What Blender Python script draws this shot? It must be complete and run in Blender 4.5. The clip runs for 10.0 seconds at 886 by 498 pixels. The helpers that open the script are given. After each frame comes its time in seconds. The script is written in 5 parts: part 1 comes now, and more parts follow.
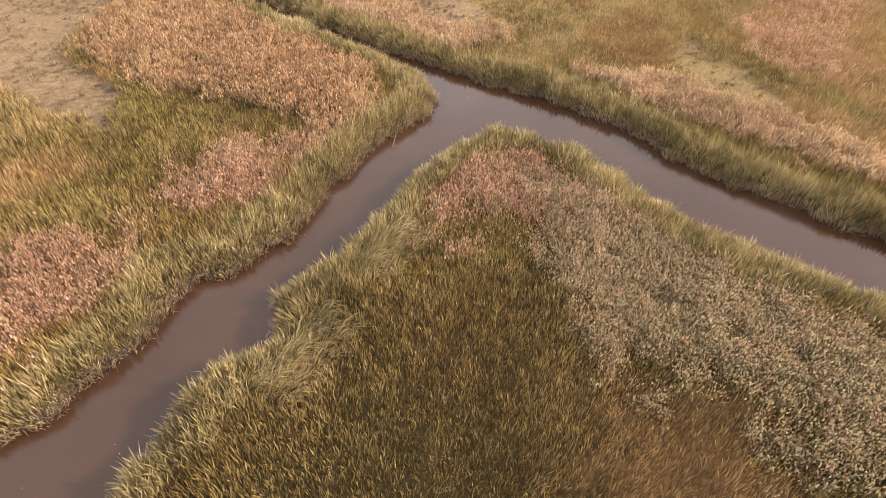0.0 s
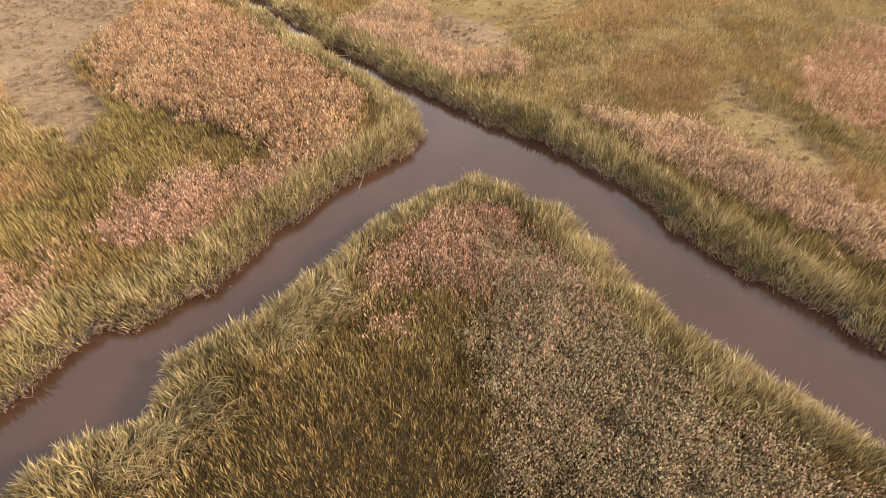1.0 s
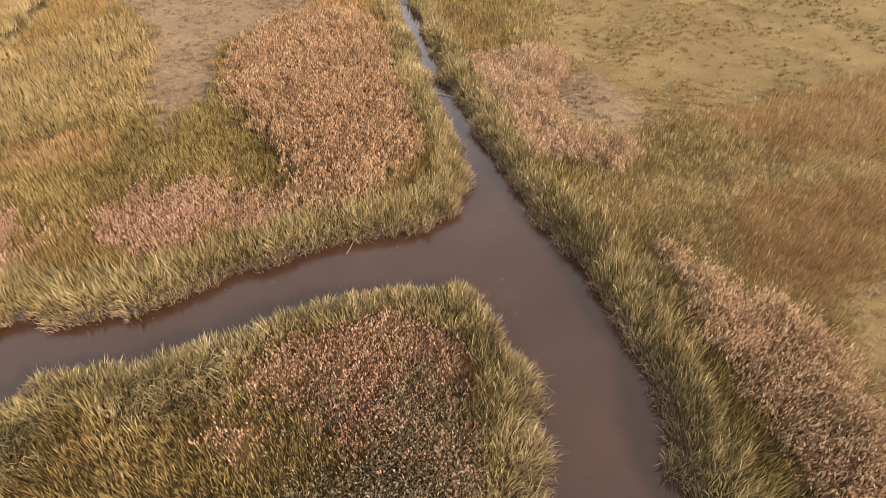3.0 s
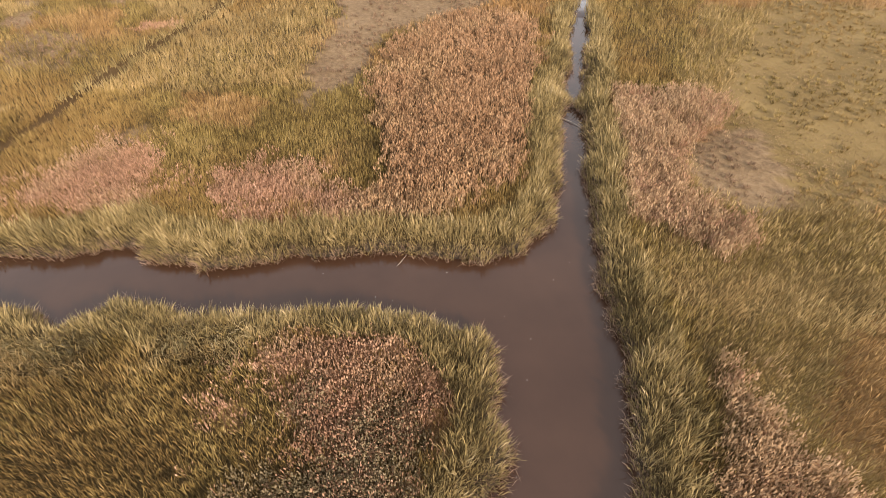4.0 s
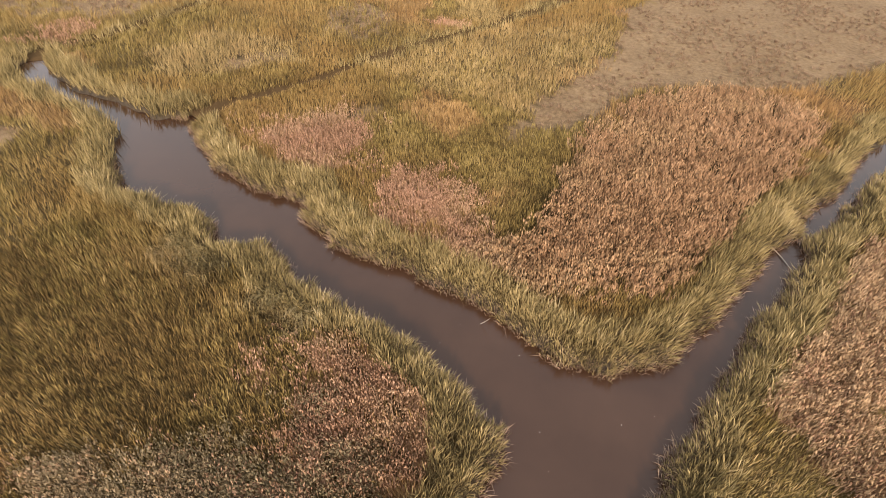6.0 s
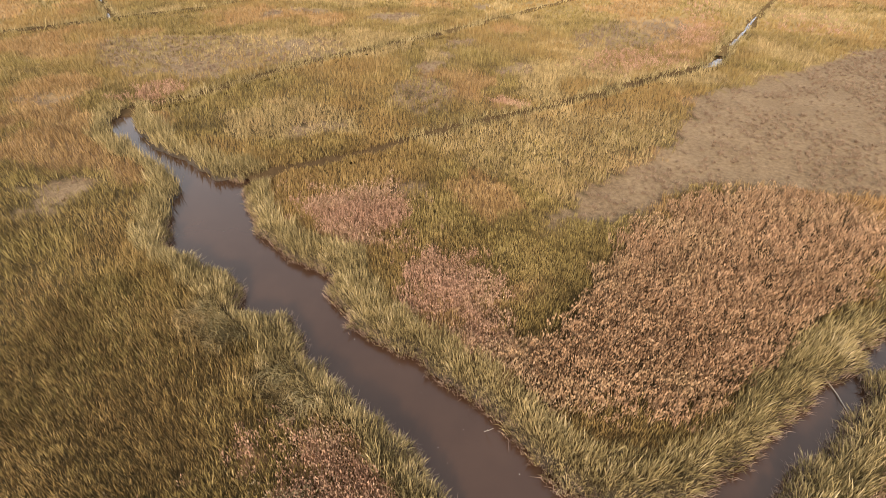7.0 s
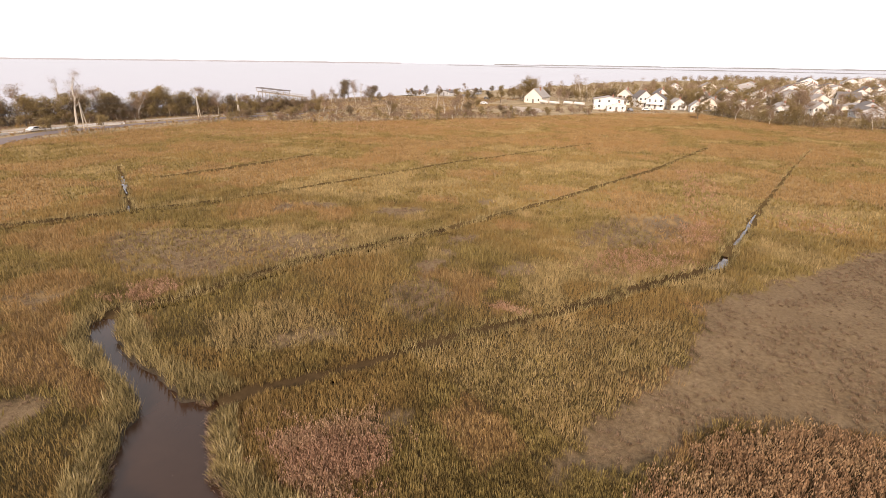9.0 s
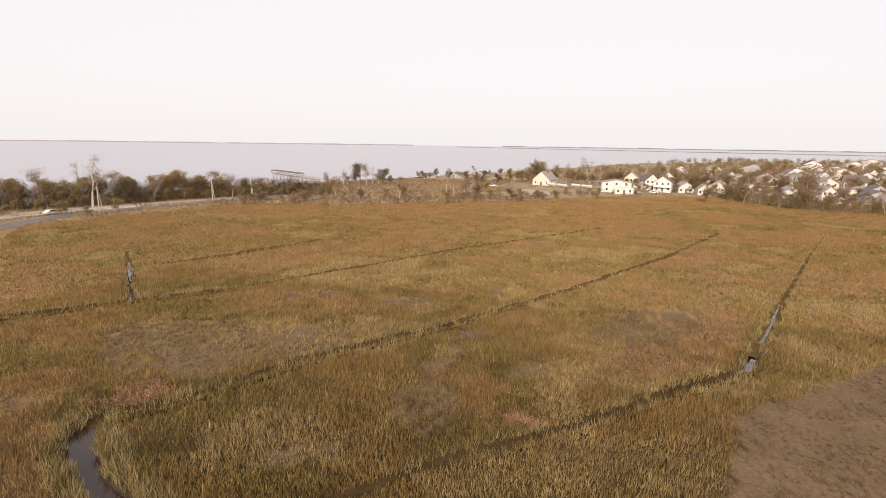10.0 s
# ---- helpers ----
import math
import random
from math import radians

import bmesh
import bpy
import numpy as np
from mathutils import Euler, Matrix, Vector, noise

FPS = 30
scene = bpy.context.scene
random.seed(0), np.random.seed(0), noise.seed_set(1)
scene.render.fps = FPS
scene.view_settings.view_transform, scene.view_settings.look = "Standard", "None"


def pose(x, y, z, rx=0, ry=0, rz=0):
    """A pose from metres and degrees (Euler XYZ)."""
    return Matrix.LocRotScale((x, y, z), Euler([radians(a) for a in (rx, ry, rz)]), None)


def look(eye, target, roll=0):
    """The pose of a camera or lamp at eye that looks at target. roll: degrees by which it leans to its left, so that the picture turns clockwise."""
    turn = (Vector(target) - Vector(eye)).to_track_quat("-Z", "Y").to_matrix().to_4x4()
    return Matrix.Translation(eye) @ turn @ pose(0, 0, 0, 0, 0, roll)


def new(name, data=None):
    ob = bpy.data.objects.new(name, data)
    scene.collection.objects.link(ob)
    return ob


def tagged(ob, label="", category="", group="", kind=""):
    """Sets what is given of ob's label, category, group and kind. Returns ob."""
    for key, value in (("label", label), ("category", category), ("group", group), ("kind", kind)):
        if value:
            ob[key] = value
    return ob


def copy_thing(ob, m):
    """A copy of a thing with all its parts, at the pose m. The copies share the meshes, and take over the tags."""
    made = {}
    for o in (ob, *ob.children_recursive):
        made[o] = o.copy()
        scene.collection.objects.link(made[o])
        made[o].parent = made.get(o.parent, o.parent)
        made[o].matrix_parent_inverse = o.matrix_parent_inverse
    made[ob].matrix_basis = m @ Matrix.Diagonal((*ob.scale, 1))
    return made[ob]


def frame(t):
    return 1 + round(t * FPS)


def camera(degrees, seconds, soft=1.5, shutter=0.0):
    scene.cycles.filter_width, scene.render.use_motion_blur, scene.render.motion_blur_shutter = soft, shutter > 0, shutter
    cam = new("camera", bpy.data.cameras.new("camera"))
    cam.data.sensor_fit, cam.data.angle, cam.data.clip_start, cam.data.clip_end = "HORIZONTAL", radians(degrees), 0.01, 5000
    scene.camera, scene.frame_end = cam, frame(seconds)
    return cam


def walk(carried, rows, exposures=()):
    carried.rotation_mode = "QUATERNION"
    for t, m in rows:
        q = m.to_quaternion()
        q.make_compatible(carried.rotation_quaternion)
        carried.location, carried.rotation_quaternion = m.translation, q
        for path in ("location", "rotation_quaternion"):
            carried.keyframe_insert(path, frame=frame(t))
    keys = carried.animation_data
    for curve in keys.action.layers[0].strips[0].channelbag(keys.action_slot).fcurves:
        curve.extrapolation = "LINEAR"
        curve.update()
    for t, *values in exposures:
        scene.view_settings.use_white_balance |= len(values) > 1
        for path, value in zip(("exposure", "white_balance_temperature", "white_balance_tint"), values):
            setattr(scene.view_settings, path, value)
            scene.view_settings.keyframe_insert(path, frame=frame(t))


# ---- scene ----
import itertools

cam = camera(78.8, 10.0, soft=0.7)
PATH = [
    (0, (1.031, 1.798, 18.447), (1.009, 3.235, 17.057), -0.3),
    (0.5, (3.853, 4.353, 18.209), (3.721, 5.793, 16.827), -1.0),
    (1, (6.418, 6.979, 17.96), (6.153, 8.41, 16.588), -1.6),
    (1.5, (8.659, 9.573, 17.623), (8.249, 10.985, 16.267), -2.0),
    (2, (10.273, 12.125, 17.519), (9.733, 13.501, 16.172), -1.5),
    (2.5, (11.764, 14.546, 17.517), (11.069, 15.865, 16.184), -1.0),
    (2.7, (12.293, 15.499, 17.55), (11.522, 16.779, 16.221), -0.6),
    (3.8, (15.392, 21.713, 18.946), (14.164, 22.512, 17.584), -1.5),
    (4, (15.585, 22.548, 18.999), (14.301, 23.256, 17.639), -1.1),
    (4.5, (15.847, 24.796, 19.174), (14.447, 25.241, 17.816), -0.7),
    (5, (15.732, 26.85, 19.423), (14.277, 27.053, 18.066), -0.3),
    (5.5, (15.373, 28.437, 19.756), (13.897, 28.455, 18.406), 0.3),
    (5.7, (15.203, 28.87, 19.918), (13.728, 28.826, 18.569), 0.6),
    (6.8, (13.104, 31.57, 21.325), (11.58, 31.18, 20.091), 0.6),
    (7, (12.611, 31.735, 21.503), (11.054, 31.327, 20.317), 0.7),
    (7.5, (11.365, 32.098, 21.977), (9.727, 31.659, 20.916), 0.8),
    (8, (10.037, 32.223, 22.566), (8.33, 31.752, 21.636), 0.8),
    (8.5, (8.542, 32.165, 23.14), (6.778, 31.662, 22.344), 0.8),
    (9, (7.025, 31.872, 23.698), (5.214, 31.337, 23.04), 0.8),
    (9.5, (5.463, 31.526, 24.477), (3.617, 30.958, 23.957), 0.8),
    (10, (3.948, 30.982, 25.247), (2.077, 30.389, 24.861), 0.8),
]
EXPOSURES = ((0.0, 1.21, 6650, 11.5), (2.5, 0.97, 6650, 11.5), (5.0, 0.77, 6700, 12), (7.0, 0.79, 6500, 9), (8.0, 0.58, 6550, 10),
             (9.0, 0.18, 6800, 13.5), (10.0, -0.13, 6850, 13.5))
walk(cam, [(t, look(eye, target, roll)) for t, eye, target, roll in PATH],
     EXPOSURES)

# ---------------------------------------------------------------- world, sun
SUN_FROM = Vector((0.90, 0.06, 0.41)).normalized()
world = bpy.data.worlds.new("sky")
scene.world = world
world.use_nodes = True
wt = world.node_tree
wt.nodes.clear()
w_out = wt.nodes.new("ShaderNodeOutputWorld")
w_sky = wt.nodes.new("ShaderNodeTexSky")
w_sky.sky_type = "NISHITA"
w_sky.sun_disc = False
w_sky.sun_elevation = math.asin(SUN_FROM.z)
w_sky.sun_rotation = math.atan2(SUN_FROM.x, SUN_FROM.y)
w_sky.dust_density = 3.0
w_clear = wt.nodes.new("ShaderNodeBackground")
w_clear.inputs["Strength"].default_value = 0.13
w_cloud = wt.nodes.new("ShaderNodeBackground")
w_cloud.inputs["Color"].default_value = (0.965, 0.966, 1.0, 1)
w_cloud.inputs["Strength"].default_value = 1.15
w_mix = wt.nodes.new("ShaderNodeMixShader")
w_mix.inputs[0].default_value = 0.86
wt.links.new(w_sky.outputs[0], w_clear.inputs["Color"])
wt.links.new(w_clear.outputs[0], w_mix.inputs[1])
wt.links.new(w_cloud.outputs[0], w_mix.inputs[2])
wt.links.new(w_mix.outputs[0], w_out.inputs[0])

sun_data = bpy.data.lights.new("sun", "SUN")
sun_data.energy = 4.9
sun_data.angle = radians(2.5)
sun_data.color = (1.0, 0.83, 0.68)
sun = new("sun", sun_data)
sun.matrix_world = look(SUN_FROM * 100, (0, 0, 0))


# ---------------------------------------------------------------- materials
def material(name):
    m = bpy.data.materials.new(name)
    m.use_nodes = True
    nt = m.node_tree
    bsdf = next(n for n in nt.nodes if n.type == "BSDF_PRINCIPLED")
    return m, nt, bsdf


def ramp_node(nt, stops):
    r = nt.nodes.new("ShaderNodeValToRGB")
    while len(r.color_ramp.elements) < len(stops):
        r.color_ramp.elements.new(0.5)
    for e, (p, c) in zip(r.color_ramp.elements, stops):
        e.position, e.color = p, (*c, 1)
    return r


def noise_node(nt, scale, detail=4.0, rough=0.55, coords=None):
    n = nt.nodes.new("ShaderNodeTexNoise")
    n.inputs["Scale"].default_value = scale
    n.inputs["Detail"].default_value = detail
    n.inputs["Roughness"].default_value = rough
    if coords:
        nt.links.new(coords, n.inputs["Vector"])
    return n


def math_node(nt, op, a, b=None):
    n = nt.nodes.new("ShaderNodeMath")
    n.operation = op
    for k, v in ((0, a), (1, b)):
        if v is None:
            continue
        if isinstance(v, (int, float)):
            n.inputs[k].default_value = v
        else:
            nt.links.new(v, n.inputs[k])
    return n.outputs[0]


def mix_node(nt, fac, a, b, mode="MIX"):
    n = nt.nodes.new("ShaderNodeMix")
    n.data_type, n.blend_type = "RGBA", mode
    for k, v in ((0, fac), (6, a), (7, b)):
        if isinstance(v, (int, float)):
            n.inputs[k].default_value = v
        elif isinstance(v, tuple):
            n.inputs[k].default_value = (*v, 1)
        else:
            nt.links.new(v, n.inputs[k])
    return n.outputs[2]


def blade_material(name, stops, patch=0.28, light=0.13, second=None, third=None):
    """Grass: a colour for each blade, drifting over the marsh in patches."""
    m, nt, bsdf = material(name)
    geo = nt.nodes.new("ShaderNodeNewGeometry")
    big = noise_node(nt, patch, 3.0, 0.6, geo.outputs["Position"])
    fine = noise_node(nt, patch * 6, 2.0, 0.6, geo.outputs["Position"])
    tone = nt.nodes.new("ShaderNodeAttribute")
    tone.attribute_name = "tone"
    mixed = math_node(nt, "ADD", math_node(nt, "MULTIPLY", geo.outputs["Random Per Island"], 0.34),
                      math_node(nt, "MULTIPLY", tone.outputs["Fac"], 0.62))
    mixed = math_node(nt, "ADD", mixed, math_node(nt, "MULTIPLY", math_node(nt, "SUBTRACT", big.outputs[0], 0.3), 0.9))
    mixed = math_node(nt, "ADD", mixed, math_node(nt, "MULTIPLY", math_node(nt, "SUBTRACT", fine.outputs[0], 0.5), 0.4))
    ramp = ramp_node(nt, [(p, (r, 0.945 * g, 1.0 * b)) for p, (r, g, b) in stops])
    nt.links.new(math_node(nt, "SUBTRACT", mixed, 0.25), ramp.inputs[0])
    col = ramp.outputs[0]
    if second:
        far = noise_node(nt, 0.05, 4.0, 0.6, geo.outputs["Position"])
        f = nt.nodes.new("ShaderNodeMapRange")
        f.inputs["From Min"].default_value, f.inputs["From Max"].default_value = 0.46, 0.60
        nt.links.new(far.outputs[0], f.inputs["Value"])
        col = mix_node(nt, math_node(nt, "MULTIPLY", f.outputs[0], 0.48), col, second)
    if third:
        # drifts of another tint a few metres wide, frayed by the blade
        drift = noise_node(nt, 0.21, 5.0, 0.62, geo.outputs["Position"])
        f = nt.nodes.new("ShaderNodeMapRange")
        f.inputs["From Min"].default_value, f.inputs["From Max"].default_value = 0.50, 0.70
        nt.links.new(math_node(nt, "ADD", drift.outputs[0], math_node(nt, "MULTIPLY", math_node(nt, "SUBTRACT", geo.outputs["Random Per Island"], 0.5), 0.16)), f.inputs["Value"])
        col = mix_node(nt, math_node(nt, "MULTIPLY", f.outputs[0], 0.5), col, third)
    nt.links.new(col, bsdf.inputs["Base Color"])
    bsdf.inputs["Roughness"].default_value = 0.62
    bsdf.inputs["Specular IOR Level"].default_value = 0.25
    tr = nt.nodes.new("ShaderNodeBsdfTranslucent")
    nt.links.new(col, tr.inputs["Color"])
    mx = nt.nodes.new("ShaderNodeMixShader")
    mx.inputs[0].default_value = light
    out = next(n for n in nt.nodes if n.type == "OUTPUT_MATERIAL")
    nt.links.new(bsdf.outputs[0], mx.inputs[1])
    nt.links.new(tr.outputs[0], mx.inputs[2])
    nt.links.new(mx.outputs[0], out.inputs["Surface"])
    return m


MEADOW = blade_material("meadow_grass", [(0.0, (0.046, 0.035, 0.012)), (0.3, (0.138, 0.104, 0.032)),
                                         (0.6, (0.255, 0.203, 0.066)), (1.0, (0.46, 0.38, 0.182))], second=(0.30, 0.178, 0.068), third=(0.27, 0.185, 0.075))
EDGE = blade_material("cordgrass", [(0.0, (0.066, 0.053, 0.022)), (0.28, (0.176, 0.142, 0.056)),
                                    (0.6, (0.318, 0.256, 0.106)), (1.0, (0.54, 0.465, 0.28))], third=(0.37, 0.284, 0.137))
SALMON = blade_material("red_grass", [(0.0, (0.185, 0.114, 0.066)), (0.3, (0.315, 0.197, 0.117)),
                                      (0.65, (0.425, 0.279, 0.174)), (1.0, (0.57, 0.412, 0.280))], light=0.3, third=(0.42, 0.315, 0.18))
GOLD = blade_material("gold_grass", [(0.0, (0.095, 0.059, 0.024)), (0.3, (0.205, 0.133, 0.049)),
                                     (0.65, (0.325, 0.222, 0.090)), (1.0, (0.50, 0.38, 0.20))], second=(0.30, 0.170, 0.070), third=(0.36, 0.255, 0.115))
RUSSET = blade_material("russet_grass", [(0.0, (0.050, 0.034, 0.012)), (0.3, (0.128, 0.089, 0.030)),
                                         (0.6, (0.228, 0.163, 0.057)), (1.0, (0.42, 0.325, 0.15))], third=(0.25, 0.155, 0.06))
PALE = blade_material("pale_grass", [(0.0, (0.13, 0.098, 0.042)), (0.35, (0.265, 0.204, 0.084)),
                                     (0.7, (0.385, 0.305, 0.135)), (1.0, (0.53, 0.43, 0.23))], third=(0.36, 0.240, 0.110))
BEIGE = blade_material("beige_plume", [(0.0, (0.20, 0.142, 0.075)), (0.3, (0.33, 0.240, 0.132)),
                                       (0.65, (0.425, 0.312, 0.176)), (1.0, (0.54, 0.415, 0.252))], light=0.35, third=(0.47, 0.325, 0.19))
REED_STEM = blade_material("reed_stem", [(0.0, (0.18, 0.122, 0.066)), (0.5, (0.31, 0.218, 0.120)), (1.0, (0.46, 0.34, 0.20))], light=0.3)
REED_HEAD = blade_material("reed_head", [(0.0, (0.195, 0.120, 0.062)), (0.35, (0.315, 0.202, 0.104)),
                                         (0.7, (0.43, 0.288, 0.156)), (1.0, (0.50, 0.356, 0.208))], light=0.38, third=(0.47, 0.345, 0.185))
SHRUB_LEAF = blade_material("marsh_elder_leaf", [(0.0, (0.180, 0.152, 0.082)), (0.35, (0.280, 0.238, 0.132)),
                                                 (0.7, (0.342, 0.287, 0.169)), (1.0, (0.45, 0.38, 0.245))], light=0.48, third=(0.36, 0.248, 0.150))
MAT_GRASS = blade_material("matted_grass", [(0.0, (0.12, 0.082, 0.048)), (0.5, (0.195, 0.136, 0.080)), (1.0, (0.28, 0.204, 0.127))])
LAWN = blade_material("low_grass", [(0.0, (0.13, 0.094, 0.045)), (0.5, (0.25, 0.182, 0.090)), (1.0, (0.36, 0.268, 0.142))], third=(0.29, 0.186, 0.105))
STRAW = blade_material("dead_straw", [(0.0, (0.15, 0.10, 0.065)), (0.5, (0.28, 0.20, 0.13)), (1.0, (0.48, 0.38, 0.27))])
TREE_LEAF = blade_material("autumn_leaf", [(0.0, (0.15, 0.118, 0.052)), (0.4, (0.235, 0.184, 0.078)),
                                           (0.75, (0.31, 0.24, 0.108)), (1.0, (0.40, 0.315, 0.155))], patch=0.1, light=0.4, third=(0.27, 0.175, 0.098))
DARK_LEAF = blade_material("evergreen_leaf", [(0.0, (0.095, 0.076, 0.044)), (0.5, (0.17, 0.134, 0.074)), (1.0, (0.26, 0.205, 0.115))], patch=0.1, light=0.4, third=(0.21, 0.135, 0.085))
RUST_LEAF = blade_material("rust_leaf", [(0.0, (0.17, 0.118, 0.072)), (0.5, (0.26, 0.186, 0.116)), (1.0, (0.36, 0.268, 0.176))], patch=0.1, light=0.4)


def ground_material():
    m, nt, bsdf = material("marsh_ground")
    geo = nt.nodes.new("ShaderNodeNewGeometry")
    pos = geo.outputs["Position"]

    def attr(name):
        a = nt.nodes.new("ShaderNodeAttribute")
        a.attribute_name = name
        return a.outputs["Fac"]

    n1 = noise_node(nt, 0.16, 6.0, 0.65, pos)
    n2 = noise_node(nt, 2.6, 5.0, 0.7, pos)
    n3 = noise_node(nt, 14.0, 3.0, 0.7, pos)
    # Peat dark in itself, deepened so gaps between near tufts read as shade.
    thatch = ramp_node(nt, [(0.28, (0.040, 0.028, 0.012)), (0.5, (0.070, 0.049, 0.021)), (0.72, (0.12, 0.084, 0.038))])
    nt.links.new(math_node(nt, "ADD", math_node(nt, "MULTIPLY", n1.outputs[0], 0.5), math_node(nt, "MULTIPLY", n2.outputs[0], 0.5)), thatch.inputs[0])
    mat_c = ramp_node(nt, [(0.34, (0.105, 0.069, 0.037)), (0.5, (0.17, 0.116, 0.064)), (0.66, (0.24, 0.169, 0.097))])
    nt.links.new(math_node(nt, "ADD", math_node(nt, "MULTIPLY", n1.outputs[0], 0.35), math_node(nt, "MULTIPLY", n2.outputs[0], 0.65)), mat_c.inputs[0])
    red_c = ramp_node(nt, [(0.3, (0.22, 0.115, 0.055)), (0.7, (0.38, 0.22, 0.12))])
    nt.links.new(n2.outputs[0], red_c.inputs[0])
    wet_c = ramp_node(nt, [(0.3, (0.032, 0.025, 0.018)), (0.7, (0.075, 0.058, 0.042))])
    nt.links.new(n2.outputs[0], wet_c.inputs[0])
    up_c = ramp_node(nt, [(0.35, (0.19, 0.142, 0.078)), (0.5, (0.29, 0.220, 0.130)), (0.68, (0.41, 0.32, 0.205))])
    nt.links.new(math_node(nt, "ADD", math_node(nt, "MULTIPLY", n1.outputs[0], 0.7), math_node(nt, "MULTIPLY", n2.outputs[0], 0.3)), up_c.inputs[0])
    # Paler floor far out and on the east bank, where gaps stay light.
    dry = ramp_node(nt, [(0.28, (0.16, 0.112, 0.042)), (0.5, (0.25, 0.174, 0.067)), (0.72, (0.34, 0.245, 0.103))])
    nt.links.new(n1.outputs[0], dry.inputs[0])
    col = mix_node(nt, attr("paler"), thatch.outputs[0], dry.outputs[0])
    col = mix_node(nt, attr("mat"), col, mat_c.outputs[0])
    col = mix_node(nt, attr("red"), col, red_c.outputs[0])
    col = mix_node(nt, attr("upland"), col, up_c.outputs[0])
    col = mix_node(nt, attr("bank"), col, wet_c.outputs[0])
    nt.links.new(col, bsdf.inputs["Base Color"])
    bsdf.inputs["Roughness"].default_value = 0.9
    bsdf.inputs["Specular IOR Level"].default_value = 0.15
    b = nt.nodes.new("ShaderNodeBump")
    b.inputs["Strength"].default_value = 0.9
    b.inputs["Distance"].default_value = 0.25
    nt.links.new(math_node(nt, "ADD", n2.outputs[0], math_node(nt, "MULTIPLY", n3.outputs[0], 0.4)), b.inputs["Height"])
    nt.links.new(b.outputs[0], bsdf.inputs["Normal"])
    return m


def water_material(name, deep, scale, strength, rough, ior=1.36):
    m, nt, bsdf = material(name)
    geo = nt.nodes.new("ShaderNodeNewGeometry")
    n = noise_node(nt, 0.22, 4.0, 0.55, geo.outputs["Position"])
    r = ramp_node(nt, [(0.3, deep[0]), (0.7, deep[1])])
    nt.links.new(n.outputs[0], r.inputs[0])
    nt.links.new(r.outputs[0], bsdf.inputs["Base Color"])
    bsdf.inputs["Roughness"].default_value = rough
    bsdf.inputs["IOR"].default_value = ior
    w = noise_node(nt, scale, 3.0, 0.5, geo.outputs["Position"])
    b = nt.nodes.new("ShaderNodeBump")
    b.inputs["Strength"].default_value = strength
    b.inputs["Distance"].default_value = 0.05
    nt.links.new(w.outputs[0], b.inputs["Height"])
    nt.links.new(b.outputs[0], bsdf.inputs["Normal"])
    return m


def surface(name, c0, c1, scale=3.0, rough=0.8, bump=0.2, metal=0.0):
    m, nt, bsdf = material(name)
    tc = nt.nodes.new("ShaderNodeTexCoord")
    n = noise_node(nt, scale, 6.0, 0.65, tc.outputs["Object"])
    big = noise_node(nt, scale * 0.12, 3.0, 0.6, tc.outputs["Object"])
    r = ramp_node(nt, [(0.3, c0), (0.7, c1)])
    nt.links.new(math_node(nt, "ADD", math_node(nt, "MULTIPLY", n.outputs[0], 0.5), math_node(nt, "MULTIPLY", big.outputs[0], 0.5)), r.inputs[0])
    nt.links.new(r.outputs[0], bsdf.inputs["Base Color"])
    bsdf.inputs["Roughness"].default_value = rough
    bsdf.inputs["Metallic"].default_value = metal
    b = nt.nodes.new("ShaderNodeBump")
    b.inputs["Strength"].default_value = bump
    b.inputs["Distance"].default_value = 0.02
    nt.links.new(n.outputs[0], b.inputs["Height"])
    nt.links.new(b.outputs[0], bsdf.inputs["Normal"])
    return m


GROUND = ground_material()
CREEK = water_material("creek_water", ((0.028, 0.0130, 0.0070), (0.040, 0.0200, 0.0115)), 1.2, 0.06, 0.05)
DITCH_WATER = water_material("ditch_water", ((0.027, 0.0128, 0.0080), (0.039, 0.0198, 0.0131)), 1.2, 0.02, 0.02, 1.7)
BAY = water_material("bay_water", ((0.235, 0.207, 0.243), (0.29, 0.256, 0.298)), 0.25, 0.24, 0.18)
# Real mud, darkened further to carry the shade between the grass banks.
RUNNEL_MUD = surface("runnel_mud", (0.068, 0.044, 0.019), (0.125, 0.083, 0.038), 2.0, 0.95, 0.5)
DITCH_MUD = surface("ditch_mud", (0.036, 0.023, 0.012), (0.085, 0.056, 0.028), 2.0, 0.95, 0.5)
for mud in (DITCH_MUD, RUNNEL_MUD):
    mud.node_tree.nodes["Principled BSDF"].inputs["Specular IOR Level"].default_value = 0.0
WOOD = surface("weathered_wood", (0.20, 0.165, 0.125), (0.36, 0.31, 0.25), 6.0, 0.85, 0.4)
BARK = surface("bark", (0.09, 0.07, 0.05), (0.20, 0.165, 0.13), 5.0, 0.9, 0.5)
PALE_BARK = surface("pale_bark", (0.30, 0.26, 0.21), (0.52, 0.47, 0.40), 5.0, 0.85, 0.4)
ASPHALT = surface("asphalt", (0.115, 0.090, 0.088), (0.18, 0.145, 0.140), 1.5, 0.9, 0.2)
SAND = surface("sandy_gravel", (0.27, 0.215, 0.165), (0.40, 0.335, 0.27), 0.8, 0.95, 0.3)
CONCRETE = surface("concrete", (0.34, 0.315, 0.29), (0.48, 0.45, 0.42), 2.0, 0.85, 0.2)
SIDING_WHITE = surface("white_siding", (0.50, 0.48, 0.46), (0.66, 0.64, 0.62), 2.0, 0.7, 0.1)
SIDING_CREAM = surface("cream_siding", (0.55, 0.49, 0.42), (0.68, 0.62, 0.55), 2.0, 0.7, 0.1)
SIDING_GREY = surface("grey_siding", (0.30, 0.30, 0.31), (0.42, 0.42, 0.43), 2.0, 0.7, 0.1)
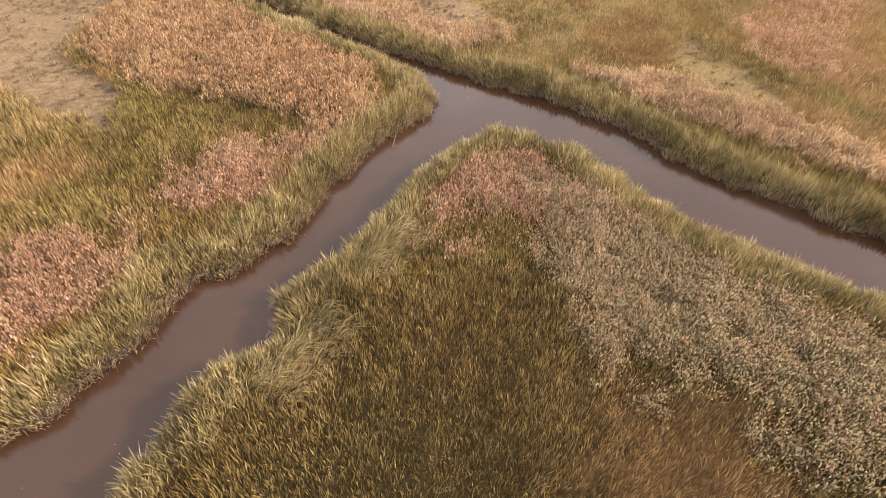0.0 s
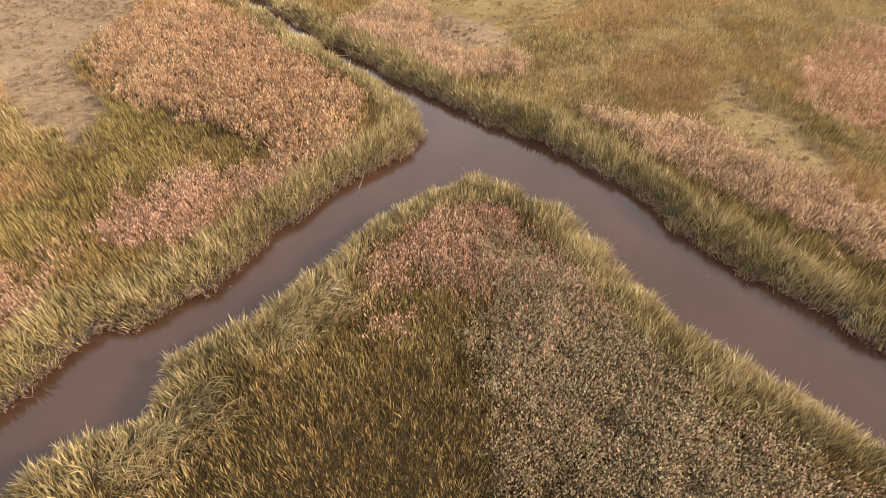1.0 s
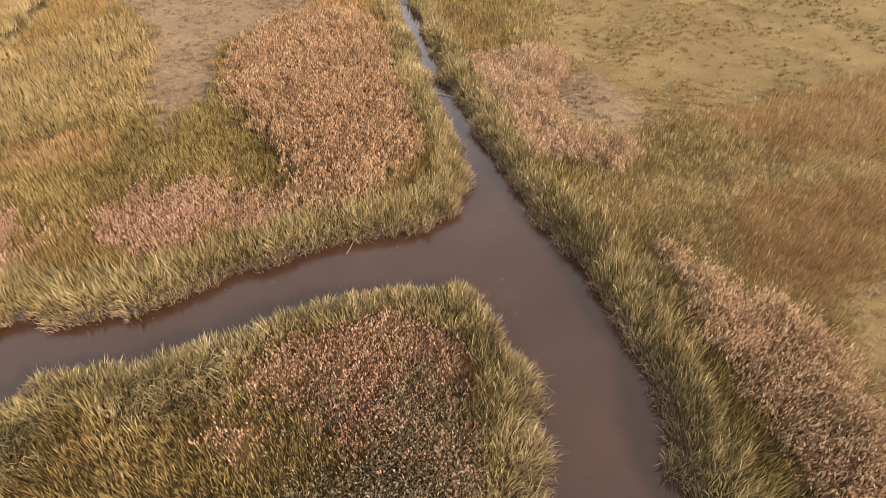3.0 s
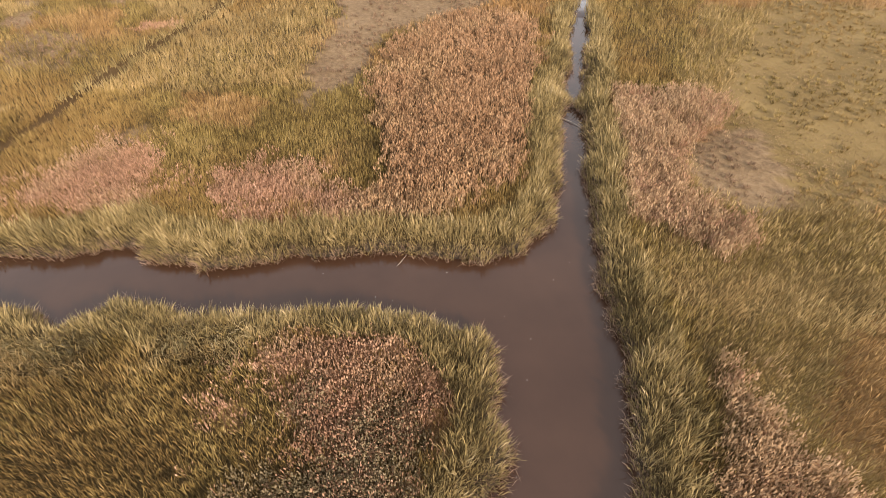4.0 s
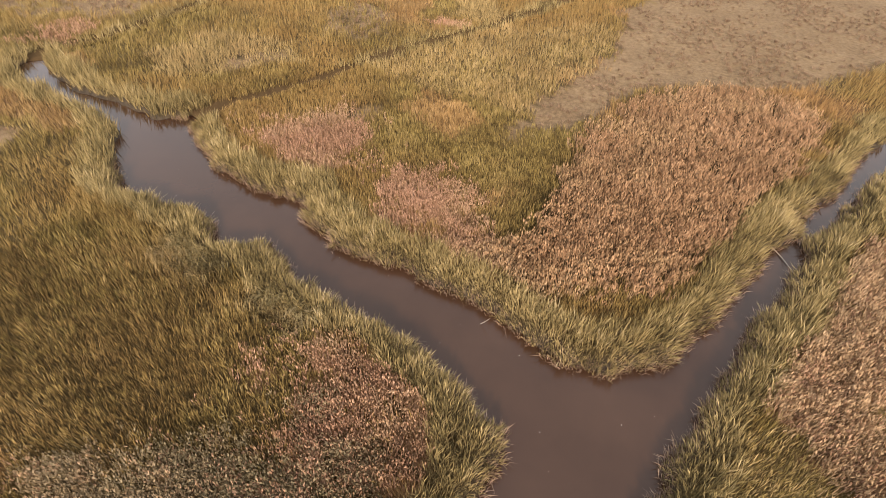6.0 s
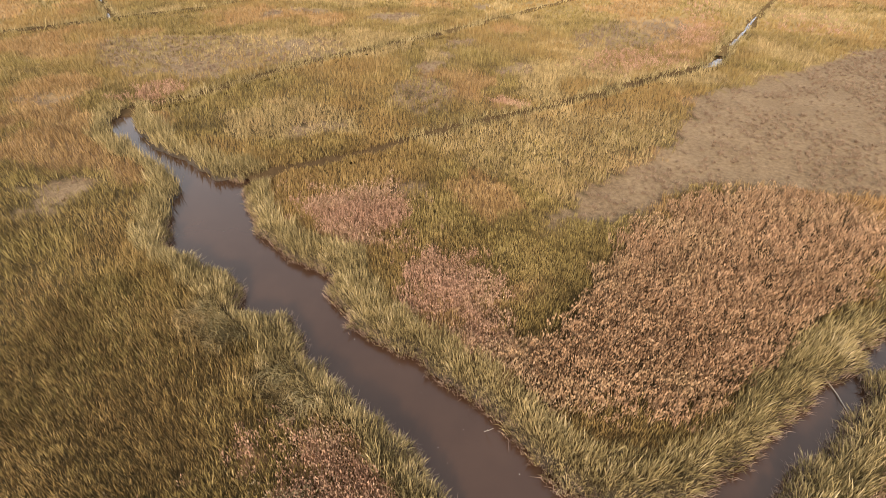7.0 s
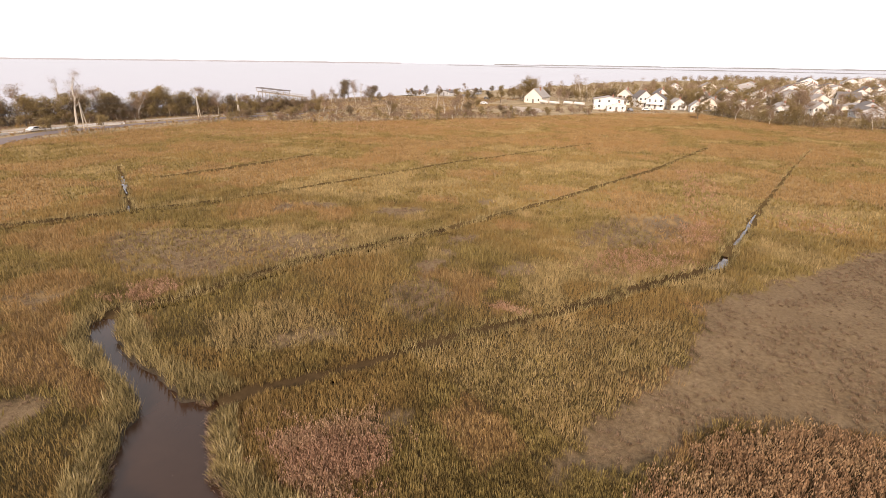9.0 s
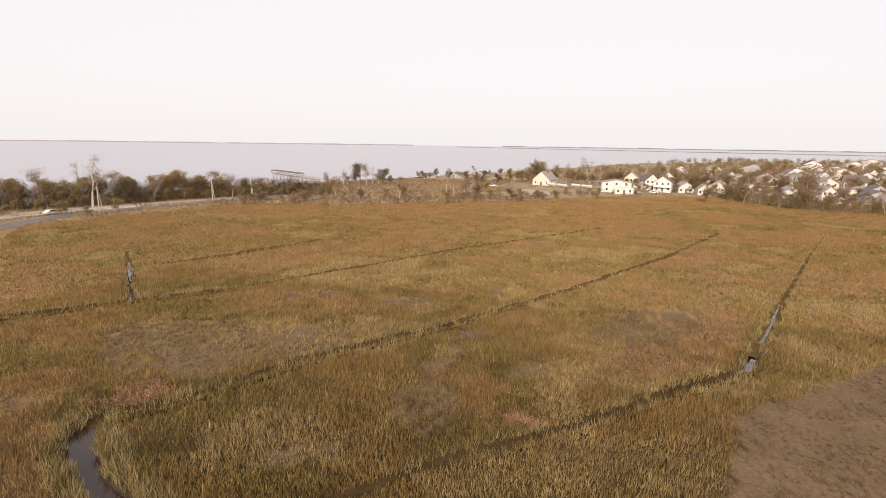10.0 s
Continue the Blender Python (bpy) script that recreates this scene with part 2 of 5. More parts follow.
SHINGLE = surface("roof_shingle", (0.09, 0.078, 0.074), (0.17, 0.15, 0.142), 3.0, 0.9, 0.4)
SHINGLE_PALE = surface("pale_roof_shingle", (0.21, 0.19, 0.18), (0.34, 0.31, 0.29), 3.0, 0.9, 0.4)
BRICK = surface("red_brick", (0.22, 0.10, 0.07), (0.34, 0.17, 0.12), 4.0, 0.9, 0.3)
TRIM = surface("white_trim", (0.74, 0.73, 0.71), (0.84, 0.83, 0.81), 2.0, 0.6, 0.05)
RUBBER = surface("tyre_rubber", (0.02, 0.02, 0.02), (0.04, 0.04, 0.04), 5.0, 0.8, 0.1)
CAR_WHITE = surface("white_car_paint", (0.60, 0.60, 0.60), (0.68, 0.68, 0.68), 0.5, 0.25, 0.0)
CAR_GREY = surface("grey_car_paint", (0.16, 0.17, 0.19), (0.22, 0.23, 0.25), 0.5, 0.25, 0.0)
WIRE = surface("cable", (0.05, 0.05, 0.05), (0.09, 0.09, 0.09), 5.0, 0.6, 0.0)
FOAM = surface("foam", (0.62, 0.57, 0.52), (0.75, 0.71, 0.66), 5.0, 0.8, 0.1)
# Distance haze is painted into both coast colours as a lifted grey.
HAZY_COAST = surface("hazy_coast", (0.25, 0.235, 0.24), (0.36, 0.34, 0.34), 0.02, 0.95, 0.0)
HAZY_WOOD = surface("hazy_wood", (0.17, 0.165, 0.165), (0.25, 0.24, 0.235), 0.02, 0.95, 0.0)
gm, gnt, gb = material("window_glass")
gb.inputs["Base Color"].default_value = (0.03, 0.035, 0.04, 1)
gb.inputs["Roughness"].default_value = 0.08
GLASS = gm


# ---------------------------------------------------------------- mesh helpers
def mesh_np(name, verts, tris, mat=None, tone=None):
    me = bpy.data.meshes.new(name)
    verts, tris = np.asarray(verts, np.float32), np.asarray(tris, np.int32)
    k = tris.shape[1]
    me.vertices.add(len(verts))
    me.vertices.foreach_set("co", verts.ravel())
    me.loops.add(tris.size)
    me.loops.foreach_set("vertex_index", tris.ravel())
    me.polygons.add(len(tris))
    me.polygons.foreach_set("loop_start", np.arange(0, tris.size, k, dtype=np.int32))
    me.polygons.foreach_set("loop_total", np.full(len(tris), k, np.int32))
    me.update(calc_edges=True)
    if mat:
        me.materials.append(mat)
    if tone is not None:
        me.attributes.new("tone", "FLOAT", "POINT").data.foreach_set("value", np.repeat(np.asarray(tone, np.float32), len(verts) // len(tone)))
    return me


def part(name, bm, mat, parent=None, label=""):
    if isinstance(bm, bmesh.types.BMesh):
        me = bpy.data.meshes.new(name)
        bm.to_mesh(me)
        bm.free()
    else:
        me = bm
    if mat and not me.materials:
        me.materials.append(mat)
    ob = new(name, me)
    if parent:
        ob.parent = parent
    if label:
        tagged(ob, label)
    return ob


def thing(name, m, label, category, group=""):
    e = new(name)
    e.matrix_world = m
    return tagged(e, label, category, group)


def add_box(bm, x0, x1, y0, y1, z0, z1, bevel=0.0):
    r = bmesh.ops.create_cube(bm, size=1.0)
    for v in r["verts"]:
        v.co = Vector(((x0 + x1) / 2 + v.co.x * (x1 - x0), (y0 + y1) / 2 + v.co.y * (y1 - y0), (z0 + z1) / 2 + v.co.z * (z1 - z0)))
    if bevel:
        edges = {e for v in r["verts"] for e in v.link_edges}
        bmesh.ops.bevel(bm, geom=list(edges), offset=bevel, segments=1, affect="EDGES")
    return bm


def box(x0, x1, y0, y1, z0, z1, bevel=0.0):
    return add_box(bmesh.new(), x0, x1, y0, y1, z0, z1, bevel)


def add_limb(bm, a, b, r0, r1, sides=6):
    a, b = Vector(a), Vector(b)
    d = (b - a).normalized()
    u = d.orthogonal().normalized()
    v = d.cross(u)
    rings = []
    for p, r in ((a, r0), (b, r1)):
        rings.append([bm.verts.new(p + (u * math.cos(k * math.tau / sides) + v * math.sin(k * math.tau / sides)) * r) for k in range(sides)])
    for k in range(sides):
        bm.faces.new((rings[0][k], rings[0][(k + 1) % sides], rings[1][(k + 1) % sides], rings[1][k]))
    bm.faces.new(rings[1])
    bm.faces.new(rings[0][::-1])
    return bm


LATTICE = np.random.RandomState(7).rand(128, 128)


def vnoise(x, y, size, shift=0):
    """Smooth value noise, 0 to 1, with cells of the given size."""
    u, v = x / size + shift * 17.3, y / size + shift * 9.7
    i, j = np.floor(u).astype(int), np.floor(v).astype(int)
    a, b = u - i, v - j
    a, b = a * a * (3 - 2 * a), b * b * (3 - 2 * b)
    g = lambda p, q: LATTICE[p % 128, q % 128]
    return (g(i, j) * (1 - a) + g(i + 1, j) * a) * (1 - b) + (g(i, j + 1) * (1 - a) + g(i + 1, j + 1) * a) * b


def fnoise(x, y, size, shift=0):
    return 0.6 * vnoise(x, y, size, shift) + 0.28 * vnoise(x, y, size / 2.3, shift + 1) + 0.12 * vnoise(x, y, size / 5.1, shift + 2)


def step(a, b, v):
    t = np.clip((v - a) / (b - a), 0, 1)
    return t * t * (3 - 2 * t)


def chain(x, y, line):
    """Distance to a line of (x, y, half width), less the half width."""
    best = np.full(np.shape(x), 1e9)
    for (ax, ay, aw), (bx, by, bw) in zip(line[:-1], line[1:]):
        dx, dy = bx - ax, by - ay
        t = np.clip(((x - ax) * dx + (y - ay) * dy) / (dx * dx + dy * dy), 0, 1)
        best = np.minimum(best, np.hypot(x - ax - t * dx, y - ay - t * dy) - (aw + t * (bw - aw)))
    return best


def inside(x, y, poly):
    """Whether points lie in a polygon."""
    hit = np.zeros(np.shape(x), bool)
    for (ax, ay), (bx, by) in zip(poly, poly[1:] + poly[:1]):
        cross = (ay > y) != (by > y)
        hit ^= cross & (x < (bx - ax) * (y - ay) / ((by - ay) if by != ay else 1e-9) + ax)
    return hit


# ---------------------------------------------------------------- the plan of the marsh
WEST_BRANCH = [(3.2, 34.2, 3.45), (1.2, 32.2, 2.45), (-0.65, 30.1, 1.95), (-2.7, 27.35, 2.05), (-4.15, 24.1, 1.85), (-5.4, 20.9, 1.55), (-6.95, 19.2, 1.6),
               (-8.0, 17.9, 1.75), (-8.8, 16.4, 2.65), (-9.7, 14.8, 2.15), (-10.9, 12.9, 2.1), (-11.6, 11.0, 2.2), (-12.8, 8.8, 2.8), (-15.0, 7.0, 2.95),
               (-17.4, 5.6, 2.5), (-18.6, 3.9, 1.1), (-19.8, 1.7, 0.75), (-22.0, -3.3, 0.5), (-24.9, -8.5, 0.95), (-26.6, -10.6, 0.9), (-27.6, -11.6, 0.7)]
EAST_BRANCH = [(3.2, 34.2, 3.45), (7.4, 32.6, 2.65), (9.9, 30.8, 2.4), (12.3, 27.3, 2.35), (14.4, 24.6, 2.5), (17.2, 22.3, 2.8),
               (21.3, 19.4, 2.5), (27, 15.5, 2.8), (40, 7, 3.4), (70, -10, 4.0)]
NORTH_DITCH = [(3.2, 34.8, 3.2), (1.6, 37.0, 2.0), (-0.4, 39.2, 1.35), (-2.2, 40.9, 1.1), (-5.2, 43.5, 0.85), (-9.5, 46.7, 0.8), (-14.5, 51.2, 0.7),
               (-20, 56.3, 0.6), (-24, 59.8, 0.5)]
DITCHES = [
    [(-19.8, 7.6, 0.8), (-22.4, 9.3, 0.45), (-27.5, 14.8, 0.4), (-34.6, 21.0, 0.4), (-43.1, 29.8, 0.45), (-52.8, 38.3, 0.5), (-59.5, 44.8, 0.5),
     (-62.3, 47.2, 0.5), (-66.0, 48.2, 0.45), (-81.3, 53.8, 0.35), (-98.1, 59.9, 0.2), (-121.6, 68.5, 0.15), (-151.7, 79.9, 0.1), (-178.2, 90.4, 0.05)],
    [(-27.4, -11.2, 0.7), (-29.8, -11.7, 0.5), (-34.0, -8.0, 0.3), (-47.8, -1.5, 0.35), (-66.3, 11.4, 0.4), (-92.3, 25.8, 0.3), (-125.0, 42.5, 0.3), (-169.7, 61.0, 0.25)],
    [(-87.7, -72.6, 0.2), (-74.2, -57.1, 0.25), (-58.6, -39.8, 0.3), (-69.4, -30.5, 0.3), (-95.9, -15.7, 0.3), (-118.8, -3.5, 0.3), (-166.2, 28.4, 0.3)],
    [(-40.0, -56.0, 0.5), (-49.9, -46.5, 0.55), (-52.8, -44.3, 0.6), (-58.1, -40.2, 0.4)],
    [(-23.6, 59.5, 0.5), (-27, 62.5, 0.4), (-40, 74, 0.3), (-60, 92, 0.3)],
    [(-80.6, -55.7, 0.4), (-94.1, -48.6, 0.5), (-117.8, -40.1, 0.4)],
]
REEDS = [(-20.8, 37.0), (-27.2, 41.9), (-29.2, 47.1), (-28.3, 51.4), (-23.5, 53.9), (-17.5, 50.0), (-12.9, 45.6), (-7.6, 41.4), (-5.2, 38.6),
         (-4.0, 35.6), (-5.0, 32.0), (-6.4, 30.4), (-8.6, 32.7), (-11.4, 33.9), (-15.2, 33.6)]
FLATS = [
    [(-19.0, 30.0), (-27.0, 33.6), (-36.0, 40.6), (-48.2, 43.0), (-76.0, 69.0), (-62.0, 92.0), (-37.0, 66.0), (-30.0, 54.5), (-30.6, 46.5), (-27.6, 40.6), (-21.5, 36.8)],
    [(-2.2, 49.6), (-2.5, 53.7), (-0.6, 55.9), (3.7, 52.1), (4.4, 49.0), (2.9, 47.7), (0.6, 47.1)],
    [(17.8, 42.2), (20.5, 45.6), (21.8, 41.0), (23.3, 38.2), (24.4, 34.9), (23.0, 33.4), (21.0, 34.7), (18.2, 36.9), (17.4, 39.4)],
    [(-21.2, 18.1), (-22.9, 19.3), (-23.1, 21.5), (-21.4, 21.2), (-20.1, 19.4)],
    [(-42.0, -28.0), (-50.0, -33.0), (-56.0, -20.0), (-59.0, -3.0), (-53.0, 2.5), (-43.0, -8.0), (-37.5, -19.0)],
    [(-69.8, 28.7), (-80.0, 33.3), (-87.0, 45.0), (-78.0, 46.5), (-67.0, 40.0), (-63.5, 30.5)],
    [(-52.0, 21.1), (-55.9, 22.5), (-55.9, 26.1), (-51.3, 25.3), (-49.3, 22.3)],
    [(-28.7, 4.8), (-31.9, 6.6), (-33.0, 10.3), (-30.2, 10.4), (-27.6, 7.2)],
    [(-14.1, -9.3), (-15.7, -6.8), (-13.3, -3.9), (-11.5, -4.0), (-10.8, -5.1)],
    [(-43.2, 10.6), (-46.6, 13.0), (-45.6, 17.4), (-38.8, 18.5), (-36.0, 16.3), (-38.0, 13.1)],
    [(-40.9, -17.6), (-44.8, -14.0), (-44.1, -8.6), (-40.1, -8.4), (-38.2, -12.6)],
    [(-27.9, -24.6), (-30.4, -24.6), (-31.7, -20.6), (-27.4, -18.8)],
]
LAWNS = [
    [(-9.2, 64.1), (-1.7, 50.2), (2.7, 48.2), (8.2, 54.3), (11.5, 59.9), (15.0, 67.6), (20.9, 77.6), (28.9, 83.7), (28.7, 105.6), (5.8, 94.4), (-17.2, 80.3)],
]
REDS = [
    [(-56.1, 29.6), (-65.3, 36.5), (-65.4, 43.1), (-60.4, 42.6), (-53.6, 35.1)],
    [(-130.1, 49.0), (-129.7, 56.6), (-92.0, 51.7), (-71.1, 47.5), (-69.7, 43.6), (-86.3, 45.5)],
    [(-91.9, 60.6), (-97.0, 70.0), (-89.6, 70.8), (-81.2, 65.7), (-81.2, 59.0)],
    [(-17.7, 12.2), (-20.6, 18.2), (-17.0, 21.4), (-14.4, 20.4), (-13.8, 17.8), (-15.4, 14.2)],
    [(-12.3, 22.8), (-14.2, 24.6), (-10.4, 29.0), (-7.4, 29.0), (-7.3, 26.4), (-9.8, 23.8)],
    [(0.0, 22.6), (0.9, 25.2), (2.6, 27.6), (4.7, 29.4), (6.4, 29.0), (6.0, 26.2), (4.6, 23.8), (2.6, 21.8), (0.6, 21.4)],
    [(-31.7, -14.5), (-36.3, -14.2), (-35.4, -11.2), (-30.6, -10.6)],
    [(24.0, 42.2), (25.4, 46.8), (31.4, 55.1), (37.4, 54.5), (29.0, 37.6), (27.4, 38.0), (25.8, 40.8)],
    [(-10.6, 25.2), (-10.3, 28.3), (-7.7, 30.0), (-5.1, 32.2), (-4.6, 30.2), (-7.5, 27.8)],
]
BEIGES = [
    [(-10.2, 51.5), (-8.5, 52.9), (-7.6, 56.6), (-5.1, 57.4), (-2.5, 53.4), (-2.1, 49.3), (1.3, 45.8), (2.9, 46.7), (5.5, 46.2), (6.2, 44.2), (3.0, 43.3), (0.9, 42.2), (-4.8, 46.7)],
    [(10.0, 39.2), (12.4, 38.6), (17.5, 36.2), (24.0, 29.6), (33.0, 24.0), (32.0, 20.0), (20.8, 28.0), (15.4, 33.0), (11.6, 36.8)],
    [(-7.6, 28.4), (-5.4, 30.2), (-4.2, 33.6), (-6.0, 32.4)],
]
ELDER = [(4.4, 24.6), (6.9, 27.2), (9.6, 23.8), (12.4, 20.2), (17.0, 16.0), (24.0, 11.0), (20.0, 7.0), (11.6, 12.4), (7.4, 15.6), (6.2, 20.0)]
GOLDS = [
    [(10.9, 58.5), (15.1, 66.3), (20.8, 73.7), (26.0, 75.2), (24.8, 60.9), (20.6, 58.0), (15.2, 55.8), (11.9, 54.4)],
    [(23.8, 45.6), (28.7, 53.2), (40.9, 53.3), (44.0, 36.0), (31.4, 34.9), (28.4, 36.7), (25.6, 40.4)],
    [(7.4, 12.6), (11.2, 12.0), (15.0, 6.0), (12.0, -6.0), (2.0, -2.0), (3.0, 8.0)],
    [(11.0, 44.1), (14.5, 52.6), (19.5, 51.1), (16.9, 39.4), (14.3, 39.0), (12.4, 41.7)],
    [(20.0, 31.4), (27.0, 38.0), (40.0, 34.0), (36.0, 24.0)],
    [(-27.0, 24.0), (-21.5, 29.5), (-19.0, 27.0), (-22.0, 22.5)],
]
RUST = [(-3.0, -1.5), (-5.4, 5.0), (-5.2, 10.0), (-3.4, 16.0), (-0.6, 18.2), (2.4, 18.8), (5.3, 17.8), (7.7, 8.3)]
BEATEN = [
    [(-3.6, 19.4), (-1.6, 22.4), (0.2, 21.0), (-2.0, 17.8)],
    [(-6.8, 12.6), (-4.6, 16.6), (-2.6, 15.6), (-4.8, 11.8)],
]
PALES = [(-31.1, 16.9), (-39.0, 25.1), (-43.6, 40.4), (-39.6, 41.4), (-27.5, 35.1), (-22.8, 32.4), (-25.3, 27.3), (-27.6, 21.1)]
HOLLOWS = [(10.3, 17.0, 0.55), (12.6, 15.2, 0.5), (8.6, 19.6, 0.4), (-1.3, 16.8, 0.45), (8.5, 42.5, 0.7), (12.0, 39.4, 0.9), (14.6, 14.0, 0.45)]
EAST_BANK = [(-6, 52), (3, 41), (8, 38.5), (20, 31), (60, 10), (60, 100), (-40, 100)]
PALE_LINE = [(6.3, 40.4, 1.2), (8.8, 43.9, 1.6), (11.6, 47.6, 1.7), (15.4, 51.8, 1.6), (21.0, 56.2, 1.5)]
GREEN_LINE = [(22.6, 56.0, 1.3), (22.4, 47.5, 1.0), (23.9, 39.9, 0.9), (25.4, 36.6, 0.9), (26.7, 34.6, 0.9), (31.0, 31.0, 0.8)]
MARSH_EDGE = ((-400, 60), (-200, -20), (-150, -72), (-128, -108), (-112, -176), (-72, -186), (-43, -211), (-11, -228), (26, -268), (74, -288),
              (110, -246), (133, -243), (220, -205), (500, -150))
SHORE = ((-4500, 1200), (-2500, 500), (-700, 200), (-330, 0), (-240, -80), (-205, -130), (-185, -180), (-165, -230), (-150, -262), (-138, -284),
         (-125, -330), (-110, -361), (-93, -419), (-40, -560), (40, -800), (250, -1100), (600, -1300), (4500, -1400))


def water_gap(x, y):
    """Metres from the open water; below nought on it."""
    d = np.minimum(np.minimum(chain(x, y, WEST_BRANCH), chain(x, y, EAST_BRANCH)), chain(x, y, NORTH_DITCH))
    return d - 0.08 + 1.1 * (fnoise(x, y, 2.2, 3) - 0.5) + 0.6 * (vnoise(x, y, 0.9, 5) - 0.5)


def ditch_gap(x, y):
    d = np.full(np.shape(x), 1e9)
    for line in DITCHES:
        d = np.minimum(d, chain(x, y, line))
    return d - 0.22 + 0.9 * (fnoise(x, y, 1.6, 8) - 0.5)


def carved(x, y):
    """1 where the ditches are cut deep, 0 where they are shallow runnels far off."""
    return step(-74, -68, x) * step(-59, -54, y) * (1 - step(84, 90, y))


def upland(x, y):
    e = np.interp(y, [p[0] for p in MARSH_EDGE], [p[1] for p in MARSH_EDGE])
    return step(-6, 8, e - x + 8 * (fnoise(x, y, 30, 11) - 0.5))


def shore_gap(x, y):
    return x - np.interp(y, [p[0] for p in SHORE], [p[1] for p in SHORE]) + 9 * (fnoise(x, y, 40, 12) - 0.5)


MEADOW_ID, EDGE_ID, RED_ID, REED_ID, ELDER_ID, FLAT_ID, GOLD_ID, PALE_ID, BEIGE_ID, LAWN_ID, RUSSET_ID = range(11)


def kind_at(x, y, gap):
    """What grows at a place."""
    fray = np.random.RandomState(3)
    wx = x + 2.4 * (fnoise(x, y, 2.0, 21) - 0.5) + fray.normal(0, 0.34, np.shape(x))
    wy = y + 2.4 * (fnoise(x, y, 2.0, 31) - 0.5) + fray.normal(0, 0.34, np.shape(x))
    kind = np.full(np.shape(x), MEADOW_ID)
    away = step(28, 45, np.hypot(x + 0, y - 30))
    n = fnoise(wx, wy, 13, 41)
    m = fnoise(wx, wy, 10, 51)
    ring = away * (1 - step(80, 125, np.hypot(x, y - 30)))
    kind[(n > 0.70 - 0.21 * away + 0.18 * ring)] = GOLD_ID
    kind[(n < 0.31 + 0.08 * ring) & (away > 0.3)] = PALE_ID
    kind[(m > 0.82 + 0.12 * step(40, 70, np.hypot(x, y - 30))) & (away > 0.5)] = RED_ID
    kind[(m < 0.22) & (away > 0.5) & (np.hypot(x, y - 30) < 90)] = FLAT_ID
    east = inside(wx, wy, EAST_BANK) & (kind == MEADOW_ID)
    some = fray.rand(*np.shape(x))
    kind[east & (n < 0.60) & (some < 0.52)] = PALE_ID
    kind[east & (n >= 0.60)] = GOLD_ID
    for poly in GOLDS:
        kind[inside(wx, wy, poly)] = GOLD_ID
    kind[inside(wx, wy, RUST) & (some < 0.62)] = RUSSET_ID
    kind[chain(wx, wy, PALE_LINE) < 0] = PALE_ID
    for poly in BEATEN:
        kind[inside(wx, wy, poly)] = PALE_ID
    kind[inside(wx, wy, PALES) & (some < 0.65)] = PALE_ID
    for poly in LAWNS:
        kind[inside(wx, wy, poly)] = LAWN_ID
    for k, poly in enumerate(FLATS):
        kind[inside(wx, wy, poly) & (fray.rand(*np.shape(x)) < (1.0 if k < 2 else 0.9 if k < 4 else 0.74))] = FLAT_ID if k != 2 else LAWN_ID
        if k == 2:
            kind[inside(wx, wy, poly) & (some < 0.8)] = FLAT_ID
    kind[chain(wx, wy, GREEN_LINE) < 0] = MEADOW_ID
    ux = wx + 4.4 * (fnoise(x, y, 1.7, 23) - 0.5) + fray.normal(0, 0.75, np.shape(x))
    uy = wy + 4.4 * (fnoise(x, y, 1.7, 33) - 0.5) + fray.normal(0, 0.75, np.shape(x))
    for k, poly in enumerate(REDS):
        kind[inside(ux, uy, poly) & (fray.rand(*np.shape(x)) < (0.3 if k < 3 or k == 7 else 0.78))] = RED_ID
    for k, poly in enumerate(BEIGES):
        stand = inside(wx, wy, poly)
        kind[stand & (some < (0.75 if k else 0.58))] = BEIGE_ID
        kind[stand & (some > 0.90 - 0.30 * step(0.5, 0.7, m))] = RED_ID
    low = fray.rand(*np.shape(x))
    brush = inside(ux, uy, ELDER)
    kind[brush & (low < 0.74)] = ELDER_ID
    kind[brush & (low > 0.86 - 0.30 * step(19, 25, y))] = RED_ID
    kind[inside(wx, wy, REEDS) & (inside(ux, uy, REEDS) | (fray.rand(*np.shape(x)) < 0.4))] = REED_ID
    # redder, drier grass along the landward side
    edge = x - np.interp(y, [p[0] for p in MARSH_EDGE], [p[1] for p in MARSH_EDGE]) + 30 * (n - 0.5)
    kind[(edge < 40) & (some < 0.42) & (kind != FLAT_ID)] = GOLD_ID
    kind[(edge < 40) & (some > 0.90)] = RED_ID
    rim = gap < 1.9 + 1.6 * (fnoise(x, y, 3.5, 61) - 0.5)
    kind[rim] = EDGE_ID
    kind[rim & (gap > 0.5) & (low < 0.34) & inside(x, y, EAST_BANK)] = BEIGE_ID
    return kind


def ground_z(x, y, gap=None):
    gap = water_gap(x, y) if gap is None else gap
    up = upland(x, y)
    land = 0.34 + 0.22 * (fnoise(x, y, 6, 71) - 0.5) + 0.12 * (vnoise(x, y, 1.1, 72) - 0.5)
    land = land * (1 - up) + (0.85 + 0.5 * (fnoise(x, y, 40, 73) - 0.5)) * up
    z = -0.55 + (land + 0.55) * step(-0.55, 0.45, gap)
    return -1.6 + (z + 1.6) * step(-10, 8, shore_gap(x, y))


# ---------------------------------------------------------------- ground and water
def lines(*runs):
    out = []
    for a, b, s in runs:
        out.append(np.arange(a, b, s))
    return np.concatenate(out)


gx = np.concatenate([-np.geomspace(300, 4900, 34)[::-1], lines((-297, -75, 3.0), (-75, -34, 1.0), (-34, 27, 0.55), (27, 60, 1.4)), np.geomspace(60, 4900, 30)])
gy = np.concatenate([-np.geomspace(300, 4900, 30)[::-1], lines((-297, -60, 3.0), (-60, 0, 1.0), (0, 62, 0.55), (62, 110, 1.2), (110, 300, 4.0)), np.geomspace(300, 4900, 30)])
GX, GY = np.meshgrid(gx, gy, indexing="ij")
